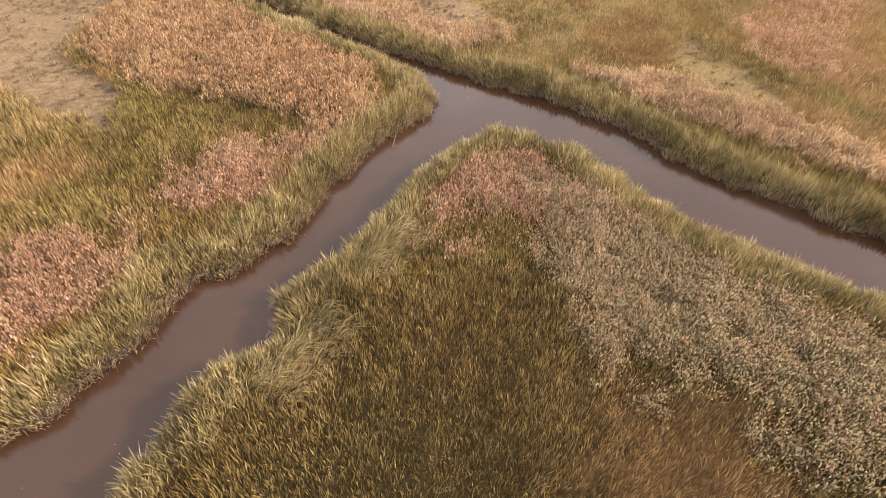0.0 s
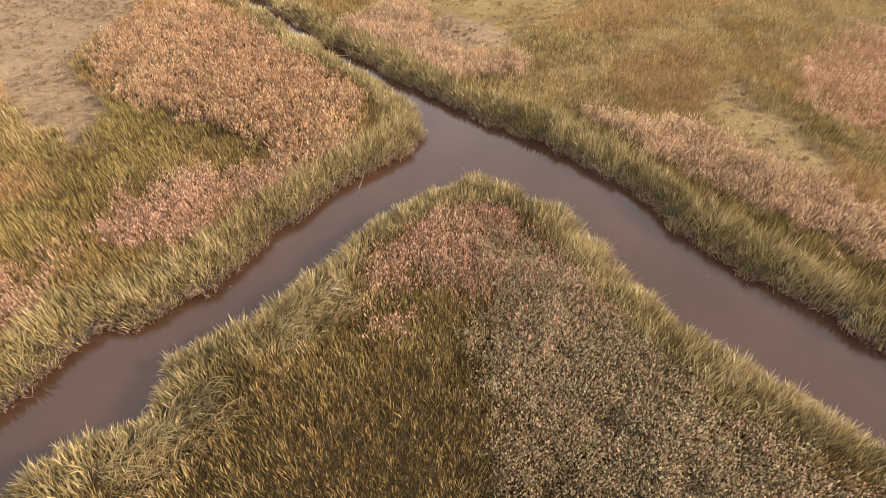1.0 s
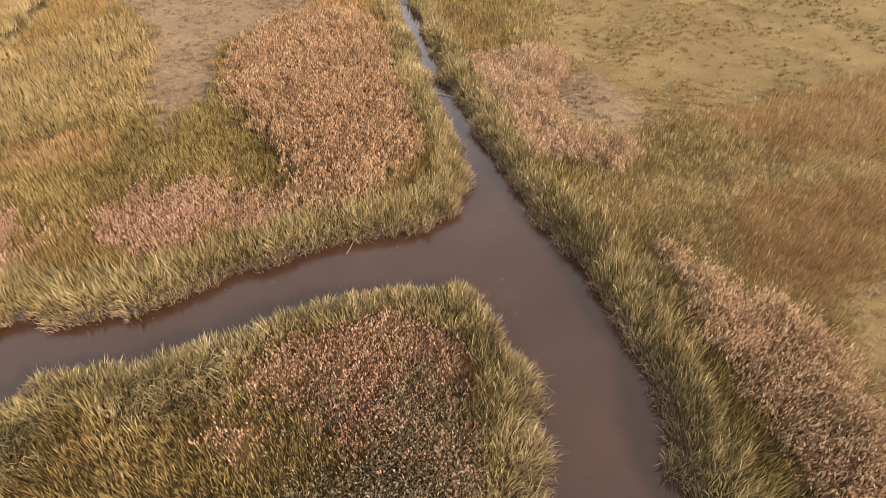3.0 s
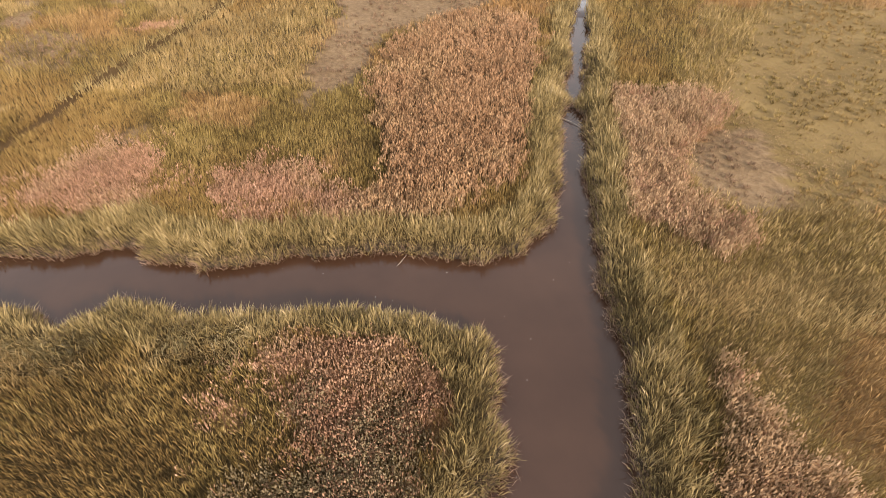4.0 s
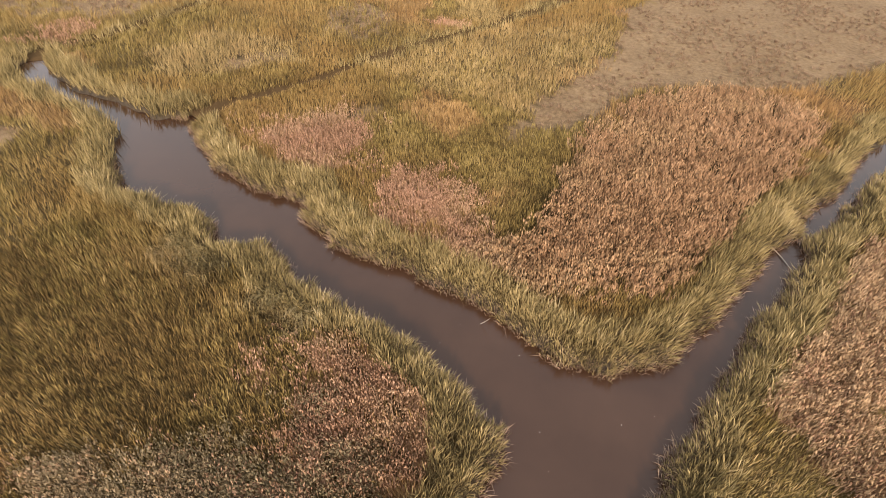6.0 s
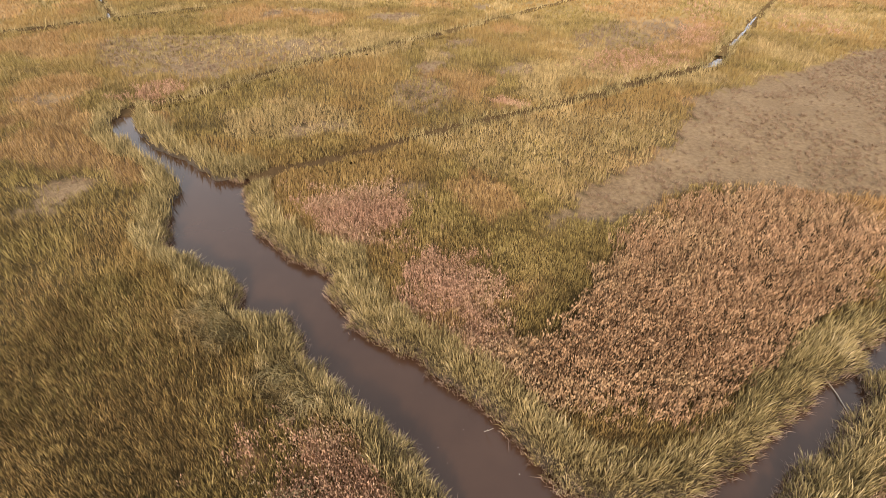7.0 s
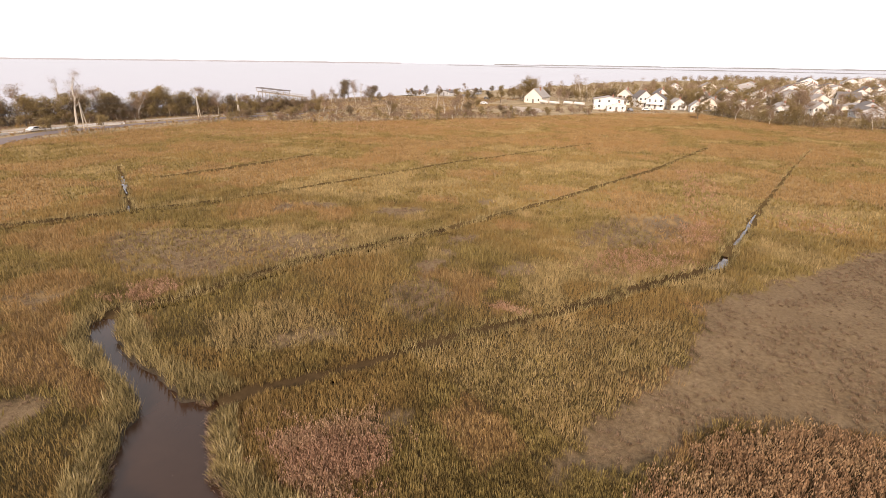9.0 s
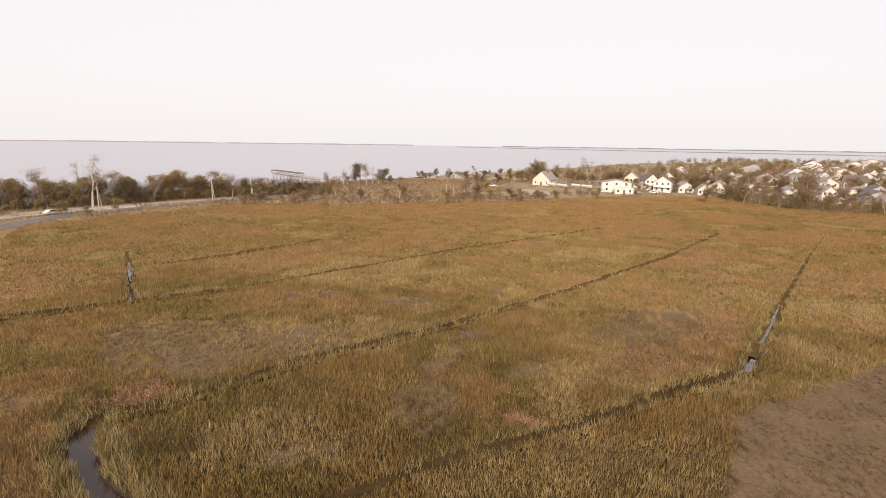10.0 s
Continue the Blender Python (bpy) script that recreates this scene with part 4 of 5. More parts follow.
def tussocks():
    """Small dense cushions standing on the low mats, sparse and uneven."""
    x, y = scatter(-78, 34, -40, 90, 2.6)
    gap, dg = water_gap(x, y), ditch_gap(x, y)
    kind = kind_at(x, y, gap)
    keep = ((kind == FLAT_ID) | (kind == LAWN_ID)) & (gap > 0.8) & (dg > 0.3) & (rng.rand(x.size) < 0.15 + 0.85 * step(0.38, 0.62, fnoise(x, y, 3.2, 171)))
    x, y, kind = x[keep], y[keep], kind[keep]
    for k, mat, label in ((FLAT_ID, MAT_GRASS, "small brown grass cushions dotting a bare mat"), (LAWN_ID, MEADOW, "small olive tussocks dotting low meadow")):
        s = kind == k
        if not s.any():
            continue
        n = s.sum()
        geo = tufts(x[s], y[s], ground_z(x[s], y[s]) - 0.04, rng.uniform(0.20, 0.42, n), 16, 0.05, rng.normal(0, 0.1, n), rng.normal(0, 0.1, n), 0.55, 0.13, 0.5, lances)
        grass_object("tussock", geo, mat, label)


def far_zone():
    x, y = scatter(-290, 48, -190, 230, 2.2)
    keep = ~((x > -80) & (y > -52) & (y < 92)) & (upland(x, y) < 0.6) & (y < 0.55 * np.abs(x) + 110) & (y > -1.0 * np.abs(x) - 25) & (x < -10)
    x, y = x[keep], y[keep]
    gap, dg = water_gap(x, y), ditch_gap(x, y)
    keep = (gap > 0.2) & (dg > 0.05 - 0.4 * rng.rand(x.size))
    x, y, gap, dg = x[keep], y[keep], gap[keep], dg[keep]
    kind = kind_at(x, y, np.minimum(gap, dg + 1.8))
    swell = fnoise(x, y, 3.0, 111)
    lx, ly = lean_field(x, y)
    z = ground_z(x, y, gap) - 0.05
    for k, (name, mat, label, tall, *_) in GRASSES.items():
        s = (kind == k)
        if not s.any():
            continue
        r = np.repeat(np.where(s)[0], 5)
        n = r.size
        tone = np.repeat(0.46 + 0.16 * rng.beta(1.2, 1.5, s.sum()), 5)
        h = np.repeat(tall * (0.45 + 0.45 * swell[s]) * rng.uniform(0.7, 1.25, s.sum()), 5) * rng.uniform(0.7, 1.1, n)
        a, d = rng.uniform(0, math.tau, n), np.sqrt(rng.rand(n))
        geo = spikes(x[r] + np.cos(a) * d * 0.3, y[r] + np.sin(a) * d * 0.3, z[r], h, rng.uniform(0.10, 0.24, n), lx[r] + 0.3 * np.cos(a) * d, ly[r] + 0.3 * np.sin(a) * d)
        grass_object(name, (*geo, tone), mat, label)


near_zone()
mid_zone()
tussocks()
far_zone()

# specks of foam on the creek
fx0, fy0 = scatter(-20, 24, 4, 46, 0.5)
g0 = water_gap(fx0, fy0)
fs = (g0 < -0.5) & (rng.rand(fx0.size) < 0.3 * (fnoise(fx0, fy0, 3.0, 151) > 0.5))
n0 = fs.sum()
a0 = np.arange(6) * math.tau / 6
fr = rng.uniform(0.008, 0.022, n0)
FV = np.stack([fx0[fs][:, None] + fr[:, None] * np.cos(a0), fy0[fs][:, None] + fr[:, None] * np.sin(a0) * 0.7, np.full((n0, 6), 0.006)], -1)
tagged(new("foam_fleck", mesh_np("foam_fleck", FV.reshape(-1, 3), np.arange(6 * n0).reshape(-1, 6), FOAM)), "tiny white foam flecks drifting on brown creek water", "foam", kind="stuff")


def stick(name, a, b, r, label):
    bm = bmesh.new()
    p, q = Vector(a), Vector(b)
    mid = (p + q) / 2 + Vector((0.03, 0.05, 0.03))
    add_limb(bm, p, mid, r, r * 0.8)
    add_limb(bm, mid, q, r * 0.8, r * 0.4)
    add_limb(bm, mid, mid + (q - p) * 0.2 + Vector((0.1, -0.15, 0.12)), r * 0.5, r * 0.2, 5)
    return tagged(part(name, bm, WOOD), label, "driftwood")


stick("driftwood", (-10.3, 46.0, 0.03), (-8.0, 46.5, 0.05), 0.03, "grey driftwood branch lying across a narrow ditch")
stick("dead_stalk", (-2.55, 29.7, -0.25), (-2.2, 30.3, 0.75), 0.015, "bent dead reed stalk standing in creek water")


# ---------------------------------------------------------------- roads and shore
def spot(x, y, up=0.0):
    return float(ground_z(np.array([x]), np.array([y]))[0]) + up


ROAD_NEAR = [(-60, -112, 3.2), (-96, -129.5, 3.2), (-124, -136, 3.2), (-153, -129.5, 3.0), (-182, -117, 3.0), (-215, -95, 2.6)]
ROAD_FAR = [(-70, -133, 3.2), (-110, -149.5, 3.2), (-132, -150.5, 3.2), (-157, -139, 3.0), (-193, -123, 2.8), (-225, -100, 2.6)]
ribbon("road", ROAD_NEAR, over(0.06), ASPHALT, "mauve-grey asphalt coast road beside the marsh", "road", 1.0, -0.02, 4.0)
ribbon("road", ROAD_FAR, over(0.06), SAND, "pale sandy carriageway in front of the trees", "road", 1.0, -0.02, 4.0)
ribbon("sand_lot", [(-292, -24, 5), (-284, -12, 9), (-266, -4, 6), (-258, 4, 3)], over(0.06), SAND, "pale bare sandy lot behind the marsh", "ground", 1.0, -0.03, 4.0)
ribbon("beach", [(-272, -148, 3), (-300, -132, 4), (-350, -113, 4), (-405, -92, 4)], lambda X, Y: np.maximum(ground_z(X, Y), -0.1) + 0.07, SAND, "narrow pale sand beach along the bay", "beach", 1.0, 0.0, 4.0)


def barrier_wall(a, b):
    a, b = Vector(a), Vector(b)
    t = thing("road_barrier", Matrix.Translation((a + b) / 2), "white concrete road barrier between two lanes", "barrier", "road barriers")
    L = (b - a).length
    bm = bmesh.new()
    prof = [(-0.3, 0), (0.3, 0), (0.3, 0.1), (0.12, 0.35), (0.09, 0.7), (-0.09, 0.7), (-0.12, 0.35), (-0.3, 0.1)]
    ends = [[bm.verts.new((s * L / 2, py, pz)) for py, pz in prof] for s in (-1, 1)]
    for k in range(8):
        bm.faces.new((ends[0][k], ends[0][(k + 1) % 8], ends[1][(k + 1) % 8], ends[1][k]))
    bm.faces.new(ends[0][::-1])
    bm.faces.new(ends[1])
    ob = part("wall_section", bm, CONCRETE, t)
    t.rotation_euler = (0, 0, math.atan2(b.y - a.y, b.x - a.x))
    return t


bl = [(-78, -127), (-104, -140.5), (-128, -143), (-150, -134.5)]
for (ax, ay), (bx, by) in zip(bl[:-1], bl[1:]):
    n = int(math.hypot(bx - ax, by - ay) / 6)
    for k in range(n):
        p = [(ax + (bx - ax) * (k + e) / n, ay + (by - ay) * (k + e) / n) for e in (0.02, 0.98)]
        barrier_wall((*p[0], spot(*p[0], 0.02)), (*p[1], spot(*p[1], 0.02)))


def guard_rail(a, b):
    """A length of white-painted steel rail on posts."""
    a, b = Vector(a), Vector(b)
    L = (b - a).length
    t = thing("guard_rail", Matrix.Translation((a + b) / 2), "white steel guard rail on posts beside the road", "guard rail", "road guard rails")
    t.rotation_euler = (0, 0, math.atan2(b.y - a.y, b.x - a.x))
    bm = bmesh.new()
    prof = [(-0.03, 0.45), (0.05, 0.52), (-0.02, 0.60), (0.05, 0.68), (-0.03, 0.75), (-0.07, 0.60)]
    ends = [[bm.verts.new((s * L / 2, py, pz)) for py, pz in prof] for s in (-1, 1)]
    for k in range(6):
        bm.faces.new((ends[0][k], ends[0][(k + 1) % 6], ends[1][(k + 1) % 6], ends[1][k]))
    bm.faces.new(ends[0][::-1])
    bm.faces.new(ends[1])
    bmesh.ops.recalc_face_normals(bm, faces=bm.faces)
    part("rail", bm, TRIM, t)
    for k in range(3):
        x = (k - 1) * L * 0.36
        part("post", box(x - 0.06, x + 0.06, -0.16, -0.07, -0.3, 0.72, 0.01), WOOD, t)
    return t


rail_line = [(-99.1, -143.5), (-107.2, -142.1), (-118.9, -141.0), (-131.9, -140.4), (-143.1, -139.5)]
for (ax, ay), (bx, by) in zip(rail_line[:-1], rail_line[1:]):
    n = max(1, round(math.hypot(bx - ax, by - ay) / 4))
    for k in range(n):
        p, q = [(ax + (bx - ax) * (k + e) / n, ay + (by - ay) * (k + e) / n) for e in (0.0, 1.0)]
        z = (spot(*p) + spot(*q)) / 2
        guard_rail((*p, z), (*q, z))


# ---------------------------------------------------------------- trees and bushes
def tree(name, m, tall, spread, leaf_mat, bark_mat, count, leaf, seed, label, low=0.25, first=1):
    r = random.Random(seed)
    t = thing(name, m, label, "tree" if tall > 4 else "bush", "trees along the shore" if tall > 4 else "bushes at the marsh edge")
    bm = bmesh.new()
    tips = []
    trunk_r = tall * 0.022 + 0.03
    p = Vector((0, 0, -0.15))
    way = Vector((r.uniform(-0.12, 0.12), r.uniform(-0.12, 0.12), 1))
    rad = trunk_r
    n = 5 if tall > 4 else 3
    for k in range(n):
        q = p + way.normalized() * tall * 0.82 / n
        add_limb(bm, p, q, rad, rad * 0.76, 5)
        rad *= 0.76
        if k >= (first if tall > 4 else 0):
            for b in range(r.choice((2, 3))):
                ang = r.uniform(0, math.tau)
                rise = r.uniform(0.25, 0.9)
                out = Vector((math.cos(ang), math.sin(ang), rise)).normalized() * spread * r.uniform(0.45, 0.95) * (1.1 - 0.12 * k)
                mid = q + out * 0.55 + Vector((0, 0, 0.05 * tall))
                end = q + out + Vector((0, 0, 0.12 * tall * r.random()))
                add_limb(bm, q, mid, rad * 0.6, rad * 0.38, 4)
                add_limb(bm, mid, end, rad * 0.38, rad * 0.12, 3)
                tips += [mid, end, (mid + end) / 2]
                for c in range(2 if tall > 4 else 0):
                    tw = end + Vector((r.uniform(-1, 1), r.uniform(-1, 1), r.uniform(-0.1, 0.9))) * spread * 0.3
                    add_limb(bm, (mid + end) / 2, tw, rad * 0.2, rad * 0.07, 3)
                    tips.append(tw)
        p, way = q, way + Vector((r.uniform(-0.25, 0.25), r.uniform(-0.25, 0.25), 0))
    tips.append(p)
    part("trunk", bm, bark_mat, t)
    local = np.random.RandomState(seed)
    tips = [p for p in tips if p.z > low * tall] or tips
    c = np.array([tips[local.randint(len(tips))] for _ in range(count)])
    c = c + local.normal(0, 1, c.shape) * np.array([0.19, 0.19, 0.14]) * spread
    c[:, 2] = np.maximum(c[:, 2], 0.15)
    part("crown", mesh_np("crown", *leaves(c[:, 0], c[:, 1], c[:, 2], local.uniform(0.6, 1.4, count) * leaf), leaf_mat, local.beta(1.5, 1.5, count)), leaf_mat, t)
    return t


TREE_KINDS = [
    dict(name="tree", tall=8.5, spread=3.0, leaf_mat=TREE_LEAF, bark_mat=BARK, count=1900, leaf=0.20, label="olive-brown autumn tree with a ragged crown", first=0, low=0.12),
    dict(name="tree", tall=9.5, spread=3.3, leaf_mat=RUST_LEAF, bark_mat=PALE_BARK, count=1300, leaf=0.165, label="thin rust-brown tree with pale bare limbs"),
    dict(name="tree", tall=7.0, spread=3.2, leaf_mat=DARK_LEAF, bark_mat=BARK, count=1900, leaf=0.19, label="dark green shore tree with a dense crown"),
    dict(name="tree", tall=12.0, spread=2.6, leaf_mat=RUST_LEAF, bark_mat=PALE_BARK, count=760, leaf=0.115, label="tall nearly bare tree with whitish trunk"),
    dict(name="bush", tall=3.0, spread=1.7, leaf_mat=TREE_LEAF, bark_mat=BARK, count=420, leaf=0.17, label="rounded olive bush at the edge of the marsh", low=0.0),
    dict(name="bush", tall=2.4, spread=1.8, leaf_mat=RUST_LEAF, bark_mat=PALE_BARK, count=340, leaf=0.16, label="tan twiggy bush in dry brush", low=0.0),
]
first_of = {}
GROW = 1.35


def plant(kind, x, y, size=1.0, turn=0.0, seed=0):
    m = pose(x, y, spot(x, y), 0, 0, turn)
    key = (kind, seed % 3)
    if key not in first_of:
        first_of[key] = tree(m=m, seed=100 * kind + key[1] + 1, **TREE_KINDS[kind])
        ob = first_of[key]
    else:
        ob = copy_thing(first_of[key], m)
    size *= GROW if kind < 4 else 1.2
    ob.scale = (size, size, size * (0.9 + 0.2 * ((seed * 7) % 5) / 5))
    return ob


tr = random.Random(5)
# the wood behind the road
wood_line = [(-92, -172), (-123, -165), (-148, -150), (-170, -142), (-188, -134), (-204, -118), (-222, -96)]
for row in range(2):
    for (ax, ay), (bx, by) in zip(wood_line[:-1], wood_line[1:]):
        n = max(3, int(math.hypot(bx - ax, by - ay) / 3.8))
        for k in range(n):
            t = (k + tr.random()) / n
            off = row * 6.5 + tr.uniform(-1.5, 1.5)
            x, y = ax + t * (bx - ax) - off * 0.55, ay + t * (by - ay) - off * 0.85
            plant(tr.choice((0, 2, 1, 0, 2, 2)), x, y, tr.uniform(0.82, 1.02) * (0.6 if x < -198 else 0.85 if x < -186 else 1.0), tr.uniform(0, 360), tr.randrange(9))
plant(3, -138.6, -143.5, 1.2, 205, 1)
plant(3, -151.0, -166.0, 0.9, 80, 2)
for (ax, ay), (bx, by) in zip(wood_line[:-1], wood_line[1:]):
    n = max(3, int(math.hypot(bx - ax, by - ay) / 3.0))
    for k in range(n):
        t = (k + tr.random()) / n
        plant(tr.choice((4, 5, 4)), ax + t * (bx - ax) + tr.uniform(-1.5, 1.5) + 0.6, ay + t * (by - ay) + tr.uniform(-1.5, 1.5) + 1.0, tr.uniform(0.7, 1.25), tr.uniform(0, 360), tr.randrange(9))
# brush and trees between the road and the houses
for x, y, k, s in [(-123, -138.2, 4, 1.3), (-125.5, -139.0, 4, 1.0), (-122.2, -126.5, 4, 1.0), (-133.3, -125.6, 4, 1.2), (-114, -151.2, 4, 0.9), (-180, -105, 2, 0.45), (-190, -113, 0, 0.6), (-172, -106, 4, 1.1),
                   (-190, -90, 4, 1.2), (-206, -73, 2, 0.5), (-240, -68, 2, 0.5),
                   (-222, -39, 4, 1.4), (-231, -22, 4, 1.3), (-231, -12, 2, 0.55), (-236, -9, 4, 1.2), (-246, -3, 4, 1.1), (-250, 5, 4, 1.1), (-256, 10, 5, 1.2),
                   (-300, -42, 2, 0.6), (-312, -48, 0, 0.7), (-330, -40, 2, 0.6), (-318, -30, 0, 0.9), (-345, -16, 0, 1.3), (-338, -20, 0, 1.25)]:
    plant(k, x, y, s, tr.uniform(0, 360), tr.randrange(9))
for i in range(130):
    y = tr.uniform(-115, 30)
    e = float(np.interp(y, [p[0] for p in MARSH_EDGE], [p[1] for p in MARSH_EDGE]))
    plant(tr.choice((5, 5, 4)), e - abs(tr.gauss(8, 16)) + 3, y, tr.uniform(0.4, 1.0), tr.uniform(0, 360), tr.randrange(9))
for i in range(22):
    x = tr.uniform(-430, -335)
    plant(tr.choice((0, 2, 1, 4, 2)), x, -112 + (-x - 335) * 0.2 + tr.uniform(0, 62), tr.uniform(0.35, 0.62), tr.uniform(0, 360), tr.randrange(9))
for i in range(18):
    y = tr.uniform(-100, -20)
    e = float(np.interp(y, [p[0] for p in MARSH_EDGE], [p[1] for p in MARSH_EDGE]))
    plant(tr.choice((0, 1, 3, 1, 2)), e - tr.uniform(14, 60), y, tr.uniform(0.35, 0.7), tr.uniform(0, 360), tr.randrange(9))


# dry scrub over the rough ground between the marsh and the shore
def scrub():
    x, y = scatter(-430, -40, -170, 190, 0.4)
    up = upland(x, y)
    keep = (up > 0.25) & (shore_gap(x, y) > 6) & (x > -360 - 0.35 * (y + 40)) & (chain(x, y, ROAD_NEAR) > 0.6) & (chain(x, y, ROAD_FAR) > 0.6)
    keep &= ~((y > 20) & (x < -292) & (fnoise(x, y, 14, 143) > 0.45)) & ~((x < -250) & (y > -34) & (fnoise(x, y, 18, 141) > 0.4))
    x, y = x[keep], y[keep]
    n = x.size
    swell = fnoise(x, y, 7, 142)
    lx, ly = rng.normal(0, 0.15, n), rng.normal(0, 0.15, n)
    for name, mat, lab, part_of in (("scrub", RUST_LEAF, "rust-brown dry scrub on rough ground", swell > 0.5), ("scrub_grass", GOLD, "tall tan weeds on rough ground", swell <= 0.5)):
        r = np.where(part_of)[0]
        geo = tufts(x[r], y[r], ground_z(x[r], y[r]) - 0.05, (0.4 + 1.2 * np.abs(swell[r] - 0.5) * 2 + 0.4 * rng.rand(r.size)), 7, 0.11, lx[r], ly[r], 0.6, 0.40, 0.3)
        grass_object(name, geo, mat, lab, "scrub")


scrub()
# trees among and behind the houses
for i in range(22):
    f = i / 21
    plant(tr.choice((3, 1, 3)), -385 - 34 * f + tr.uniform(-14, 14), -30 + 92 * f + tr.uniform(-3, 3), tr.uniform(0.55, 0.95), tr.uniform(0, 360), tr.randrange(9))
for i in range(18):
    x = -335 - 80 * tr.random()
    y = (-x - 335) * 0.32 + 20 + 150 * tr.random()
    plant(tr.choice((0, 0, 1, 2, 0)), x, y, tr.uniform(0.5, 0.85), tr.uniform(0, 360), tr.randrange(9))


def undergrowth(line, tall, per_m, mat, label, off=0.0, wide=4.0, seed=31):
    """Tangled brush under trees along a line: many small leaves, thicker in clumps."""
    local = np.random.RandomState(seed)
    X, Y = [], []
    for (ax, ay), (bx, by) in zip(line[:-1], line[1:]):
        n = int(math.hypot(bx - ax, by - ay) * per_m)
        t = local.rand(n)
        X.append(ax + t * (bx - ax) + local.normal(0, wide / 2, n) - off * 0.55)
        Y.append(ay + t * (by - ay) + local.normal(0, wide / 2, n) - off * 0.85)
    x, y = np.concatenate(X), np.concatenate(Y)
    top = tall * (0.35 + 0.9 * fnoise(x, y, 5.0, seed))
    z = ground_z(x, y) + top * local.rand(x.size) ** 0.8
    return grass_object("undergrowth", (*leaves(x, y, z, local.uniform(0.12, 0.26, x.size)), local.beta(1.4, 1.6, x.size)), mat, label, "brush")


undergrowth(wood_line, 7.5, 300, DARK_LEAF, "dark brown tangled brush under the shore trees", 6.0, 5.0)
undergrowth(wood_line, 8.0, 130, RUST_LEAF, "rust-brown tangled saplings between the shore trees", 3.0, 5.0, 33)
undergrowth([(-296, 78), (-270, 92), (-252, 104), (-246, 124), (-250, 142)], 4.6, 190, TREE_LEAF, "olive brush hedge in front of the houses", 0.0, 6.0, 35)


def far_woods():
    """The trees between the farther roofs, each a stem with a ragged crown, in one mesh a tint."""
    local = np.random.RandomState(21)
    for name, mat, n in (("far_woods", TREE_LEAF, 520), ("far_woods", RUST_LEAF, 230)):
        x = -354 - 670 * local.rand(n) ** 1.6
        y = (-x - 335) * 0.34 - 40 + 300 * local.rand(n) * (1 + (-x - 385) / 900)
        tall = local.uniform(6.0, 10.5, n)
        r = np.repeat(np.arange(n), 160)
        d = local.normal(0, 1, (r.size, 3))
        d /= np.linalg.norm(d, axis=1)[:, None]
        d *= (local.rand(r.size) ** 0.4)[:, None]
        lump = 1 + 0.35 * np.sin(5 * d[:, 0] + r) * np.cos(4 * d[:, 1] + 2 * r)
        g = ground_z(x, y)
        cx, cy = x[r] + d[:, 0] * tall[r] * 0.36 * lump, y[r] + d[:, 1] * tall[r] * 0.36 * lump
        cz = g[r] + tall[r] * 0.62 + d[:, 2] * tall[r] * 0.40 * lump
        grass_object(name, (*leaves(cx, cy, cz, local.uniform(0.30, 0.58, r.size)), local.beta(1.2, 1.4, r.size)), mat,
                     "olive and brown autumn woods between distant houses", "woods")
        bm = bmesh.new()
        for k in range(n):
            add_limb(bm, (x[k], y[k], g[k] - 0.2), (x[k], y[k], g[k] + tall[k] * 0.55), 0.2, 0.12, 4)
        tagged(part("far_trunks", bm, PALE_BARK), "thin pale trunks in distant autumn woods", "woods", kind="stuff")


far_woods()
# a full row close behind the first houses
for i in range(24):
    f = i / 23
    plant(tr.choice((0, 0, 2, 0, 1)), -346 - 8 * math.sin(5 * f) + tr.uniform(-7, 7), -4 + 108 * f + tr.uniform(-3, 3), tr.uniform(0.55, 0.85), tr.uniform(0, 360), tr.randrange(9))
for x, y in [(-318, 24), (-309, 27), (-306, 47), (-322, 57), (-308, 62), (-310, 79), (-298, 68), (-331, 36), (-337, 55)]:
    plant(tr.choice((0, 2)), x, y, tr.uniform(0.42, 0.6), tr.uniform(0, 360), tr.randrange(9))
